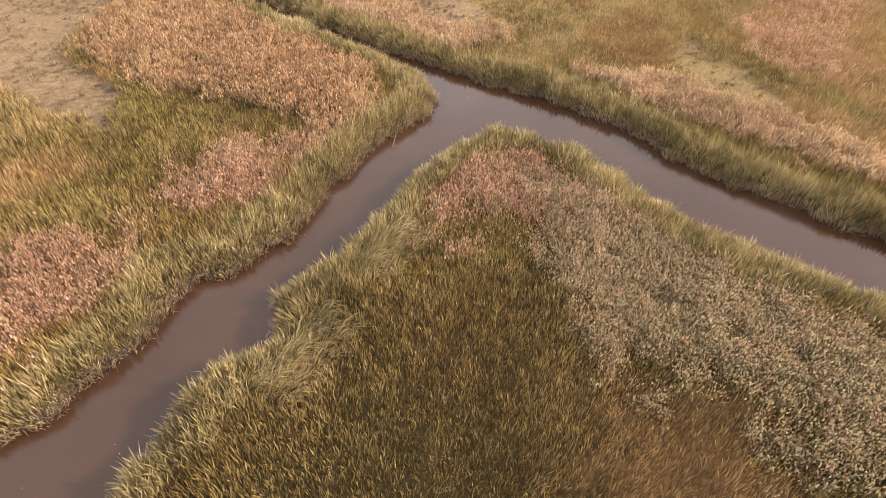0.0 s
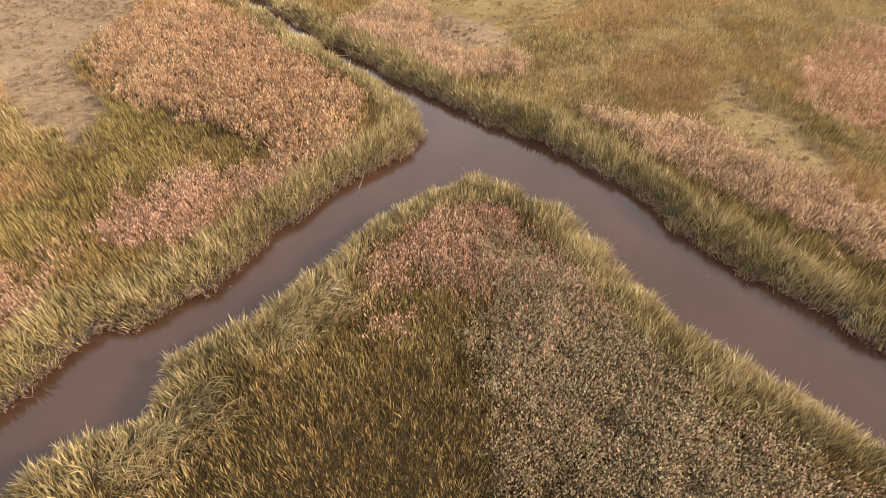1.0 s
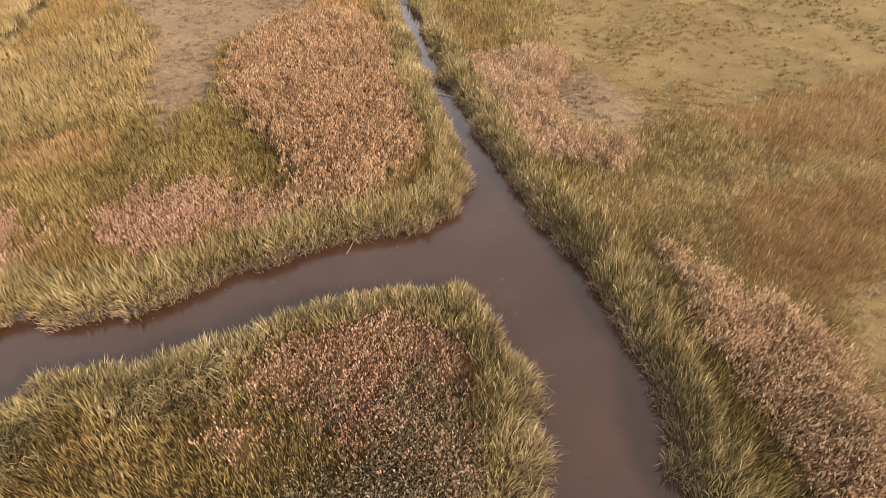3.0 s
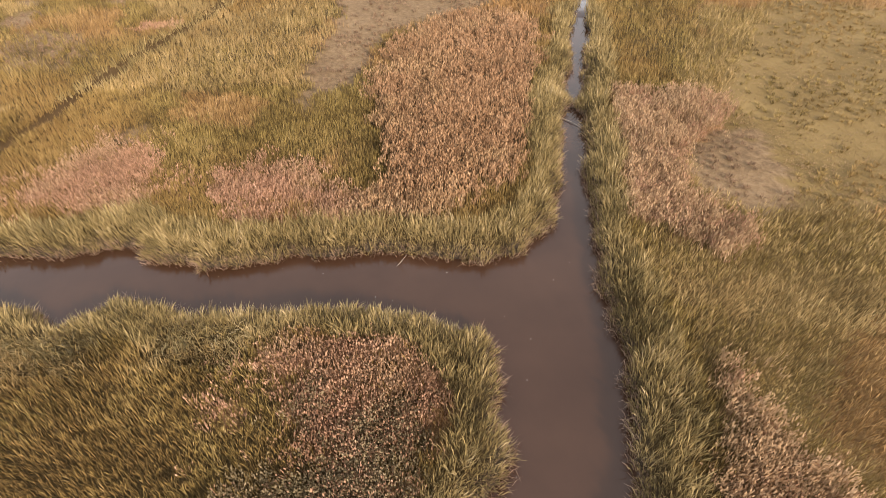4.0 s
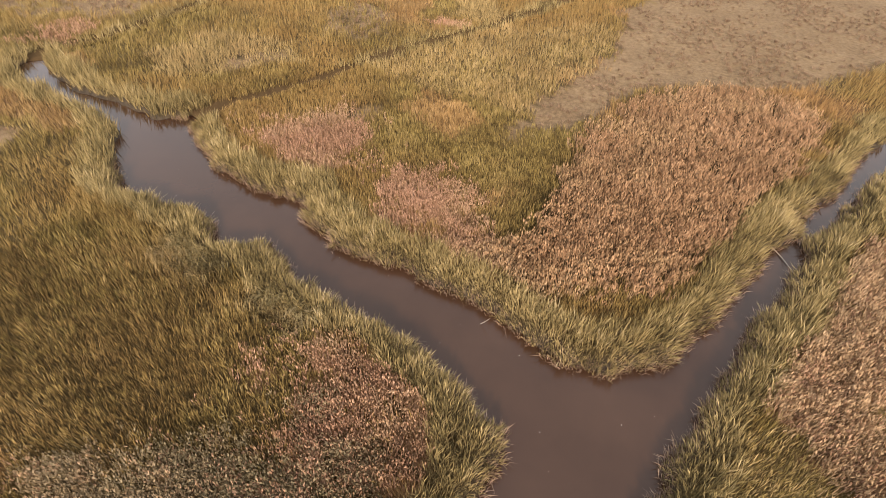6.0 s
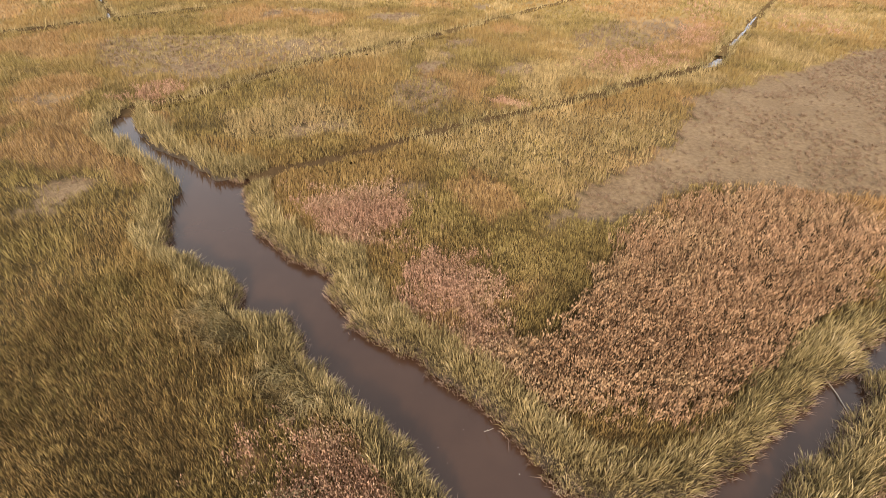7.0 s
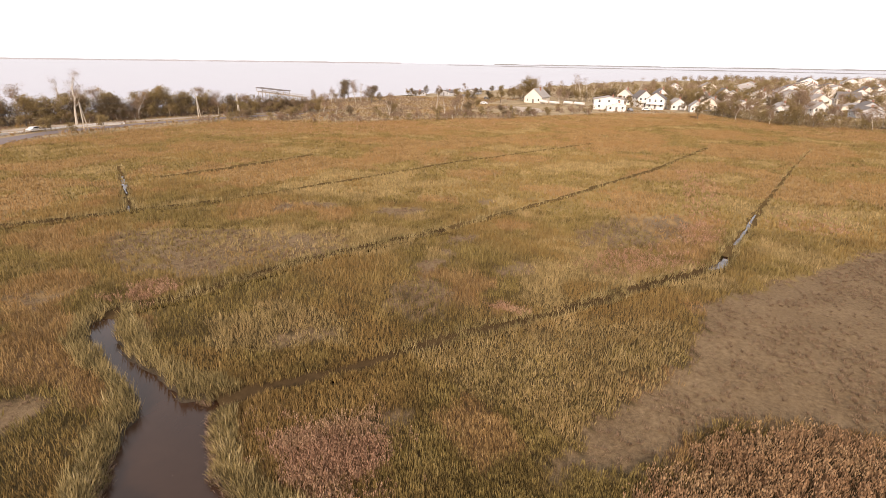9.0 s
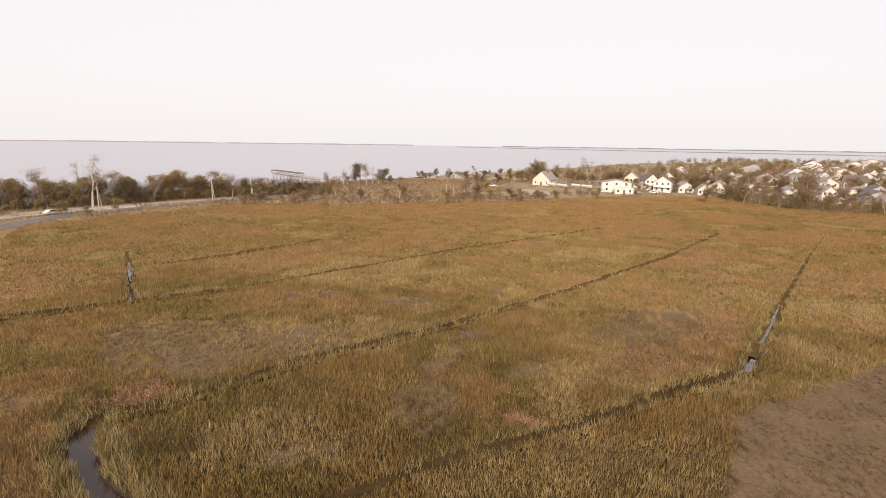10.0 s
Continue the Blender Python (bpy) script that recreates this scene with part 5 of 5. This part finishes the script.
# tall trees before, between and behind the houses: x, y, kind, height in metres
for x, y, k, tall in [(-277, 88, 0, 14), (-290, 85, 0, 12), (-272, 90, 1, 11), (-254, 97, 1, 12), (-250, 101, 0, 12), (-252, 104, 0, 14), (-251, 107, 0, 17),
                      (-247, 111, 0, 14), (-255, 117, 1, 13), (-262, 95, 0, 11), (-266, 92, 1, 10), (-335, 75, 0, 14), (-341, 78, 0, 13), (-330, 70, 2, 9), (-390, 77, 0, 11),
                      (-400, 84, 0, 12), (-449, 102, 0, 15), (-425, 107, 0, 15), (-409, 111, 0, 15), (-418, 118, 0, 13), (-395, 104, 0, 12), (-533, 161, 0, 18), (-497, 144, 0, 14),
                      (-499, 161, 0, 16), (-515, 152, 0, 17), (-312, 40, 2, 9.5), (-309, 43, 0, 8), (-355, 26, 2, 9.5), (-362, 30, 0, 10), (-332, 2, 1, 9.5), (-325, 6, 1, 8.5),
                      (-337, 8, 1, 9), (-353, -28, 0, 11.5), (-357, -32, 0, 9), (-356, -24, 0, 10), (-329, -40, 0, 7), (-332, -37, 0, 6.5), (-384, -66, 2, 5.5), (-320, 61, 0, 12),
                      (-324, 66, 1, 9), (-449, 65, 0, 12), (-460, 75, 0, 12), (-544, 222, 0, 17), (-506, 224, 0, 14), (-493, 226, 0, 13), (-520, 230, 1, 14), (-414, 171, 0, 9),
                      (-420, 178, 0, 10), (-252, 120, 1, 7.5), (-249, 123, 1, 7), (-248, 111, 5, 7), (-246, 128, 0, 7), (-250, 134, 1, 8), (-270, 128, 0, 9), (-285, 118, 0, 10),
                      (-300, 96, 0, 10), (-306, 104, 0, 10), (-345, 100, 0, 12), (-352, 112, 0, 12), (-362, 125, 0, 11), (-372, 98, 0, 13), (-380, 140, 0, 12), (-340, 128, 0, 9),
                      (-310, 138, 0, 8), (-290, 142, 0, 8), (-275, 148, 1, 8), (-300, 165, 0, 9), (-340, 175, 0, 10), (-365, 160, 0, 11), (-345, 55, 0, 11), (-358, 48, 0, 11),
                      (-305, 90, 1, 8), (-345, 24, 0, 9), (-430, 150, 0, 13), (-460, 190, 0, 14), (-440, 130, 0, 13), (-470, 120, 0, 14)]:
    plant(k, x, y, (0.58 if x > -292 else 0.70) * tall / ((8.5, 9.5, 7.0, 12.0, 3.0, 2.4)[k] * (GROW if k < 4 else 1.2)), tr.uniform(0, 360), tr.randrange(9))
for i in range(36):
    x = tr.uniform(-356, -262)
    y = 66 + (-x - 262) * 0.30 + tr.uniform(0, 92)
    if all(math.hypot(x - hx, y - hy) > 9 for hx, hy in ((-321, 99), (-281, 121), (-300, 148), (-300, 112), (-336, 158), (-327, 158), (-301, 74), (-313, 66), (-320, 84))):
        plant(tr.choice((0, 0, 0, 2, 1)), x, y, tr.uniform(0.42, 0.72), tr.uniform(0, 360), tr.randrange(9))
for x, y, k, tall in [(-267, -123, 1, 7.2), (-271, -116, 3, 9.0), (-276, -116, 1, 8.1), (-283, -111, 2, 11.7), (-285, -108, 1, 11.7), (-286, -105, 3, 10.8), (-288, -102, 1, 9.9), (-285, -98, 2, 9.0), (-280, -119, 0, 5.5), (-277, -126, 1, 5.0), (-284, -114, 2, 7.0), (-287, -99, 0, 6.0), (-279, -131, 0, 4.5), (-290, -95, 2, 5.0), (-231, -143, 0, 6.3), (-219, -137, 0, 5.4), (-234, -137, 0, 4.5), (-244, -134, 0, 4.5), (-248, -126, 0, 4.0)]:
    plant(k, x, y, tall / ((8.5, 9.5, 7.0, 12.0)[k] * GROW), tr.uniform(0, 360), tr.randrange(9))
for i in range(70):
    f = tr.random()
    x, y = -292 + 48 * f - abs(tr.gauss(0, 6)) + 6, 80 + 64 * f + tr.uniform(-5, 5)
    plant(tr.choice((5, 4, 4, 5, 4, 1)), x, y, tr.uniform(0.5, 1.1) if f > 0.05 else 0.5, tr.uniform(0, 360), tr.randrange(9))


# ---------------------------------------------------------------- houses
def house(m, w, d, eaves, ridge, siding, roof_mat, label, storeys=2, porch=False):
    t = thing("house", m, label, "house", "houses behind the marsh")
    bm = bmesh.new()
    pts = [(-w / 2, -0.3), (w / 2, -0.3), (w / 2, eaves), (0, ridge), (-w / 2, eaves)]
    f = [bm.verts.new((x, -d / 2, z)) for x, z in pts]
    b = [bm.verts.new((x, d / 2, z)) for x, z in pts]
    bm.faces.new(f)
    bm.faces.new(b[::-1])
    for k in range(5):
        bm.faces.new((f[k], b[k], b[(k + 1) % 5], f[(k + 1) % 5]))
    bmesh.ops.recalc_face_normals(bm, faces=bm.faces)
    part("wall", bm, siding, t)
    rise = (ridge - eaves) / (w / 2)
    bm = bmesh.new()
    o = 0.4
    for s in (-1, 1):
        v = []
        for zz in (0.03, 0.22):
            for yy in (-d / 2 - o, d / 2 + o):
                v.append([bm.verts.new((0, yy, ridge + zz + 0.02)), bm.verts.new((s * (w / 2 + o), yy, eaves - o * rise + zz))])
        a0, a1, b0, b1 = v
        for q in ((a0[0], a0[1], a1[1], a1[0]), (b0[0], b1[0], b1[1], b0[1]), (a0[0], b0[0], b0[1], a0[1]), (a1[0], a1[1], b1[1], b1[0]), (a0[1], b0[1], b1[1], a1[1])):
            bm.faces.new(q)
    bmesh.ops.recalc_face_normals(bm, faces=bm.faces)
    roof = part("roof", bm, roof_mat, t)
    part("chimney", box(w * 0.12, w * 0.12 + 0.7, -0.35, 0.35, ridge - 1.2, ridge + 0.9, 0.04), BRICK, roof, "red brick chimney")
    door = part("door", box(-0.5, 0.5, -d / 2 - 0.06, -d / 2 + 0.02, -0.1, 2.1, 0.02), SHINGLE, t, "dark panelled door")
    for lv in range(storeys):
        z0 = 0.9 + 2.7 * lv
        places = [(x, "y") for x in (-w * 0.32, w * 0.32)] + ([(0.0, "y")] if lv else []) + [(y, s) for y in (-d * 0.25, d * 0.25) for s in ("x+", "x-")]
        for p, side in places:
            win = part("window", bmesh.new(), TRIM, t)
            fr = bmesh.new()
            for bx in ((-0.6, -0.5, 0, 1.4), (0.5, 0.6, 0, 1.4), (-0.5, 0.5, 1.3, 1.4), (-0.5, 0.5, 0, 0.1), (-0.5, 0.5, 0.66, 0.74)):
                add_box(fr, bx[0], bx[1], -0.07, 0.0, bx[2], bx[3])
            fr.to_mesh(win.data)
            fr.free()
            part("pane", box(-0.5, 0.5, -0.03, -0.01, 0.08, 1.32), GLASS, win)
            if side == "y":
                win.matrix_basis = pose(p, -d / 2, z0)
            else:
                s = 1 if side == "x+" else -1
                win.matrix_basis = pose(s * w / 2, p, z0, 0, 0, 90 * s)
    if porch:
        bm = box(-w / 2, w / 2, -d / 2 - 2.2, -d / 2 - 0.05, 2.5, 2.7, 0.03)
        for k in range(4):
            add_box(bm, -w / 2 + 0.1 + k * (w - 0.35) / 3, -w / 2 + 0.25 + k * (w - 0.35) / 3, -d / 2 - 2.15, -d / 2 - 2.0, -0.1, 2.5)
        add_box(bm, -w / 2, w / 2, -d / 2 - 2.2, -d / 2 - 0.05, -0.3, 0.1)
        part("porch", bm, TRIM, t, "white railed porch")
    return t


# heading: the front looks toward the marsh (+x)
HOUSES = [(-333, -10.5, 75, 11, 13, 3.2, 8.0, SIDING_CREAM, SHINGLE_PALE, 1, False, "large cream gabled house with pale roof"),
          (-299, 31, 95, 15, 9, 5.0, 6.4, SIDING_WHITE, SHINGLE_PALE, 2, False, "long white two-storey house with low roof"),
          (-287, 35, 95, 9, 6, 2.6, 4.0, SIDING_WHITE, TRIM, 1, False, "low white boat shed at the marsh edge"),
          (-328, 49, 110, 8, 9, 5.2, 8.6, SIDING_WHITE, SHINGLE, 2, True, "white gabled house with porch and dark roof"),
          (-316, 56, 80, 9, 11, 5.2, 8.4, SIDING_WHITE, SHINGLE, 2, True, "white two-storey gabled house with dark roof"),
          (-313, 66, 100, 8, 9, 3.0, 5.6, SIDING_WHITE, SHINGLE_PALE, 1, False, "small white bungalow with grey roof"),
          (-301, 74, 90, 6, 8, 2.8, 5.2, SIDING_WHITE, SHINGLE_PALE, 1, False, "narrow white cottage near the marsh"),
          (-320, 84, 70, 9, 9, 3.2, 6.2, SIDING_CREAM, SHINGLE_PALE, 1, False, "cream bungalow half hidden by trees"),
          (-343, 40, 85, 8, 9, 5.4, 8.8, SIDING_CREAM, SHINGLE_PALE, 2, False, "tall cream gabled house among trees"),
          (-350, 60, 95, 9, 10, 5.4, 9.0, SIDING_WHITE, SHINGLE, 2, False, "white two-storey house among trees"),
          (-352, 143, 100, 10, 9, 5.0, 7.8, SIDING_CREAM, SHINGLE_PALE, 2, False, "cream house behind tall brush"),
          (-327, 158, 90, 11, 9, 3.0, 6.0, SIDING_GREY, SHINGLE, 1, False, "grey house with dark roof beside brush"),
          (-388, 122, 80, 12, 10, 5.2, 8.2, SIDING_WHITE, SHINGLE_PALE, 2, False, "white house with broad pale roof"),
          (-393, 176, 95, 16, 10, 3.2, 6.0, SIDING_WHITE, SHINGLE, 1, False, "long low white house among trees"),
          (-468, 159, 85, 20, 12, 5.6, 9.4, SIDING_WHITE, SHINGLE, 2, False, "large white hall with dark roof"),
          (-507, 201, 95, 18, 12, 5.2, 8.6, SIDING_WHITE, SHINGLE_PALE, 2, False, "broad white house in the far row"),
          (-545, 148, 70, 22, 12, 5.6, 9.2, SIDING_GREY, SHINGLE_PALE, 2, False, "grey warehouse-like house far behind trees"),
          (-492, 224, 90, 12, 10, 5.2, 8.6, SIDING_WHITE, SHINGLE, 2, False, "white gabled house in the far row"),
          (-300, 112, 95, 8, 8, 3.0, 5.6, SIDING_WHITE, SHINGLE_PALE, 1, False, "small white house showing through brush"),
          (-372, -78, 60, 12, 8, 2.2, 3.6, SIDING_GREY, SHINGLE, 1, False, "low grey shed near the beach"),
          (-362, -96, 40, 9, 6, 2.0, 3.2, SIDING_GREY, SHINGLE, 1, False, "low grey shed by the shore"),
          (-398, -66, 75, 10, 7, 2.2, 3.6, SIDING_GREY, SHINGLE, 1, False, "small grey building by the shore"),
          (-601, 208, 80, 30, 12, 5.4, 9.0, SIDING_WHITE, SHINGLE, 2, False, "long white hall with dark roof on the skyline"),
          (-586, 222, 85, 26, 12, 4.4, 8.2, SIDING_CREAM, SHINGLE, 1, False, "long low hall with broad dark roof"),
          (-321, 99, 95, 9, 8, 2.8, 5.0, SIDING_WHITE, SHINGLE_PALE, 1, False, "small white cottage in the brush"),
          (-407, 144, 100, 12, 10, 5.2, 8.0, SIDING_GREY, SHINGLE_PALE, 2, False, "grey-white two-storey house among trees"),
          (-444, 170, 85, 9, 9, 4.6, 7.6, SIDING_WHITE, SHINGLE_PALE, 2, False, "white gabled house behind the trees"),
          (-281, 121, 105, 7, 8, 4.6, 7.4, SIDING_WHITE, SHINGLE_PALE, 2, False, "tall narrow white house beside the brush"),
          (-277, 127, 90, 5, 6, 3.2, 5.0, SIDING_WHITE, SHINGLE, 1, False, "small white shed at the marsh edge"),
          (-336, 158, 92, 20, 9, 2.9, 4.6, SIDING_CREAM, SHINGLE_PALE, 1, False, "long low cream house behind the brush"),
          (-300, 148, 98, 12, 8, 2.9, 5.0, SIDING_GREY, SHINGLE, 1, False, "grey bungalow with dark roof near the marsh"),
          (-401, 173, 88, 13, 9, 3.0, 5.4, SIDING_WHITE, SHINGLE_PALE, 1, False, "white bungalow with pale roof among trees"),
          (-439, 205, 92, 14, 10, 4.6, 7.4, SIDING_WHITE, SHINGLE_PALE, 2, False, "white house with pale roof in the back rows"),
          (-771, 302, 85, 18, 12, 5.4, 9.0, SIDING_WHITE, SHINGLE_PALE, 2, False, "white house on the far skyline"),
          (-949, 384, 85, 26, 14, 5.6, 9.0, SIDING_WHITE, SHINGLE_PALE, 2, False, "long white building on the far skyline"),
          (-356, 86, 70, 11, 9, 3.2, 6.4, SIDING_WHITE, SHINGLE, 1, False, "white bungalow with brown roof"),
          (-475, 80, 90, 11, 9, 5.2, 8.4, SIDING_WHITE, SHINGLE_PALE, 2, False, "white house showing above the trees"),
          (-521, 111, 95, 12, 10, 5.2, 8.6, SIDING_CREAM, SHINGLE_PALE, 2, False, "cream house showing above the trees"),
          (-375, 104, 85, 10, 9, 5.0, 7.8, SIDING_WHITE, SHINGLE_PALE, 2, False, "white two-storey house between olive trees"),
          (-397, 152, 95, 9, 8, 3.0, 5.4, SIDING_WHITE, SHINGLE, 1, False, "small white house between olive trees"),
          (-640, 219, 90, 16, 12, 8.0, 12.0, SIDING_WHITE, SHINGLE, 2, False, "tall white building on the skyline")]
for x, y, h, w, d, e, r, sd, rf, st, po, lab in HOUSES:
    house(pose(x, y, spot(x, y, 0.1), 0, 0, h), w, d, e, r, sd, rf, lab, st, po)
hr = random.Random(9)
for i in range(16):
    x = hr.uniform(-620, -360)
    y = (-x - 335) * 0.42 + hr.uniform(70, 210)
    sd = hr.choice((SIDING_WHITE, SIDING_CREAM, SIDING_GREY, SIDING_WHITE))
    house(pose(x, y, spot(x, y, 0.1), 0, 0, hr.choice((80, 95, 170))), hr.uniform(8, 12), hr.uniform(9, 12), 5.2, hr.uniform(7.6, 9), sd,
          hr.choice((SHINGLE, SHINGLE_PALE)), {SIDING_WHITE: "white", SIDING_CREAM: "cream", SIDING_GREY: "grey"}[sd] + " gabled house between trees in the far rows")


# ---------------------------------------------------------------- poles, pier, cars
def pole(x, y, tall, turn):
    t = thing("utility_pole", pose(x, y, spot(x, y), 0, 0, turn), "pale wooden utility pole with crossarm beside the road", "utility pole", "poles along the road")
    part("shaft", add_limb(bmesh.new(), (0, 0, -0.3), (0, 0, tall), 0.22, 0.16, 10), PALE_BARK, t)
    part("crossarm", box(-1.2, 1.2, -0.08, 0.04, tall - 0.9, tall - 0.74, 0.01), WOOD, t)
    part("brace", add_limb(bmesh.new(), (-2.4, 0.2, -0.3), (-0.12, 0, tall * 0.94), 0.16, 0.13, 8), PALE_BARK, t, "slanting wooden prop")
    for k in (-1.05, -0.35, 0.35, 1.05):
        part("insulator", add_limb(bmesh.new(), (k, -0.02, tall - 0.74), (k, -0.02, tall - 0.55), 0.06, 0.04, 8), CONCRETE, t)
    return t


POLES = [(-88, -126.5), (-130, -130.4), (-178.4, -126.5), (-193, -118.5)]
for x, y in POLES:
    pole(x, y, 9.0, 25)
for (ax, ay), (bx, by) in zip(POLES[:-1], POLES[1:]):
    for k in (-1.05, 1.05):
        bm = bmesh.new()
        dx, dy = k * math.cos(radians(25)), k * math.sin(radians(25))
        a, b = Vector((ax + dx, ay + dy, spot(ax, ay) + 8.47)), Vector((bx + dx, by + dy, spot(bx, by) + 8.47))
        pts = [a.lerp(b, i / 12) - Vector((0, 0, 3.2 * (i / 12) * (1 - i / 12))) for i in range(13)]
        for p, q in zip(pts[:-1], pts[1:]):
            add_limb(bm, p, q, 0.025, 0.025, 4)
        tagged(part("power_line", bm, WIRE), "thin dark power line sagging between road poles", "power line", "power lines")

pier_at = Vector((-286, -141, 0))
pier_to = Vector((-324, -198, 0))
pl = (pier_to - pier_at).length
pier = thing("pier", pose(pier_at.x, pier_at.y, 0, 0, 0, math.degrees(math.atan2(pier_to.y - pier_at.y, pier_to.x - pier_at.x))), "long raised grey timber pier over the bay", "pier")
part("deck", box(0, pl, -1.6, 1.6, 2.2, 2.6, 0.03), WOOD, pier)
for i in range(12):
    x = 1 + i * (pl - 2) / 11
    for s in (-1.3, 1.3):
        part("piling", add_limb(bmesh.new(), (x, s, -1.8), (x, s, 2.2), 0.2, 0.18, 8), WOOD, pier)
for s in (-1.55, 1.55):
    part("handrail", box(0, pl, s - 0.05, s + 0.05, 3.55, 3.67), WOOD, pier)
    for i in range(24):
        x = 0.5 + i * (pl - 1) / 23
        part("rail_post", box(x - 0.06, x + 0.06, s - 0.05, s + 0.05, 2.6, 3.55), WOOD, pier)
part("shelter_roof", box(pl * 0.35, pl + 1, -2.2, 2.2, 4.7, 5.2, 0.05), SHINGLE, pier, "flat dark shelter roof")
for x in (pl * 0.37, pl * 0.58, pl * 0.79, pl):
    for s in (-2, 2):
        part("shelter_post", box(x - 0.1, x + 0.1, s - 0.1, s + 0.1, 2.6, 4.7), WOOD, pier)


def car(m, paint, label):
    t = thing("car", m, label, "car", "parked cars")
    bm = bmesh.new()
    prof = [(-2.1, 0.35), (2.1, 0.35), (2.15, 0.75), (1.2, 0.95), (0.6, 1.45), (-1.2, 1.48), (-1.9, 0.98), (-2.15, 0.85)]
    sides = [[bm.verts.new((x, s * (0.88 if z < 1.0 else 0.72), z)) for x, z in prof] for s in (-1, 1)]
    for k in range(8):
        bm.faces.new((sides[0][k], sides[0][(k + 1) % 8], sides[1][(k + 1) % 8], sides[1][k]))
    bm.faces.new(sides[0][::-1])
    bm.faces.new(sides[1])
    bmesh.ops.bevel(bm, geom=list(bm.edges), offset=0.05, segments=1, affect="EDGES")
    part("body", bm, paint, t)
    for s in (-1, 1):
        bm = bmesh.new()
        v = [bm.verts.new((x, s * yy, z)) for x, yy, z in ((-1.55, 0.86, 1.02), (0.95, 0.86, 1.02), (0.5, 0.75, 1.38), (-1.15, 0.75, 1.40))]
        bm.faces.new(v if s < 0 else v[::-1])
        bmesh.ops.solidify(bm, geom=list(bm.faces), thickness=0.03)
        part("side_window", bm, GLASS, t)
        for x in (-1.35, 1.35):
            part("wheel", add_limb(bmesh.new(), (x, s * 0.72, 0.33), (x, s * 0.92, 0.33), 0.33, 0.33, 14), RUBBER, t)
    return t


for x, y, h, p, lab in [(-122.6, -142.6, 8, CAR_WHITE, "white car on the sandy carriageway"), (-300, -36, 80, CAR_WHITE, "white car parked by the sandy lot"),
                        (-288, 42, 20, CAR_GREY, "grey car beside a white house"), (-297, 50, 100, CAR_WHITE, "white car parked before the houses"),
                        (-304, 80, 60, CAR_GREY, "grey car in front of a bungalow"), (-345, -44, 60, CAR_GREY, "grey car near the shore"),
                        (-352, -56, 30, CAR_WHITE, "white car near the beach"), (-362, -64, 40, CAR_GREY, "dark car by the beach")]:
    car(pose(x, y, spot(x, y, 0.1), 0, 0, h), p, lab)


def boat(m, length, label):
    """A shrink-wrapped boat on blocks."""
    t = thing("boat", m, label, "boat", "boats laid up by the house")
    bm = bmesh.new()
    rings = []
    for k in range(9):
        f = k / 8
        half = 1.25 * math.sin(min(1.0, 1.5 * (1 - f)) * math.pi / 2) + 0.03
        rings.append([bm.verts.new(((f - 0.5) * length, s * half, z + 0.35 * f * f)) for s, z in ((-0.35, 0.5), (-1, 1.2), (-0.95, 1.6), (0, 2.2 - 0.5 * f), (0.95, 1.6), (1, 1.2), (0.35, 0.5))])
    for a, b in zip(rings[:-1], rings[1:]):
        for k in range(7):
            bm.faces.new((a[k], a[(k + 1) % 7], b[(k + 1) % 7], b[k]))
    bm.faces.new(rings[0][::-1])
    bm.faces.new(rings[-1])
    bmesh.ops.recalc_face_normals(bm, faces=bm.faces)
    part("hull", bm, SIDING_WHITE, t)
    for x in (-0.3, 0.25):
        part("block", box(x * length - 0.25, x * length + 0.25, -0.5, 0.5, -0.1, 0.62, 0.02), WOOD, t)
    return t


for x, y, h, n in [(-319.0, -4.6, 48, 6.0), (-313.6, 2.0, 50, 7.0), (-318.5, 9.2, 60, 5.5), (-314.8, 15.6, 58, 6.5)]:
    boat(pose(x, y, spot(x, y, 0.05), 0, 0, h), n, "white covered boat laid up on blocks beside a field")


# ---------------------------------------------------------------- far shores
def far_shore(name, line, tall, deep, label, seed, mat=HAZY_WOOD):
    """A low wooded coast: an uneven ridge along a line."""
    P = []
    for (ax, ay), (bx, by) in zip(line[:-1], line[1:]):
        for k in range(60):
            P.append((ax + (bx - ax) * k / 60, ay + (by - ay) * k / 60))
    P = np.array(P)
    h = tall * (0.35 + 0.9 * fnoise(P[:, 0], P[:, 1], 90, seed))
    d = P / np.linalg.norm(P, axis=1)[:, None]
    V = np.concatenate([np.c_[P, np.full(len(P), -0.5)], np.c_[P + d * deep * 0.3, h], np.c_[P + d * deep, h * 0.8], np.c_[P + d * deep * 1.2, np.full(len(P), -0.5)]])
    n = len(P)
    i = np.arange(n - 1)
    q = np.concatenate([np.stack([i + r * n, i + 1 + r * n, i + 1 + (r + 1) * n, i + (r + 1) * n], -1) for r in range(3)])
    return tagged(new(name, mesh_np(name, V, q, mat)), label, "coast", kind="structure")


far_shore("backdrop_shore_west", [(-2000, -4200), (-3100, -3300), (-3900, -2300), (-4300, -1600)], 9, 120, "low far coast across the bay, haze painted into its pale grey", 131, HAZY_COAST)
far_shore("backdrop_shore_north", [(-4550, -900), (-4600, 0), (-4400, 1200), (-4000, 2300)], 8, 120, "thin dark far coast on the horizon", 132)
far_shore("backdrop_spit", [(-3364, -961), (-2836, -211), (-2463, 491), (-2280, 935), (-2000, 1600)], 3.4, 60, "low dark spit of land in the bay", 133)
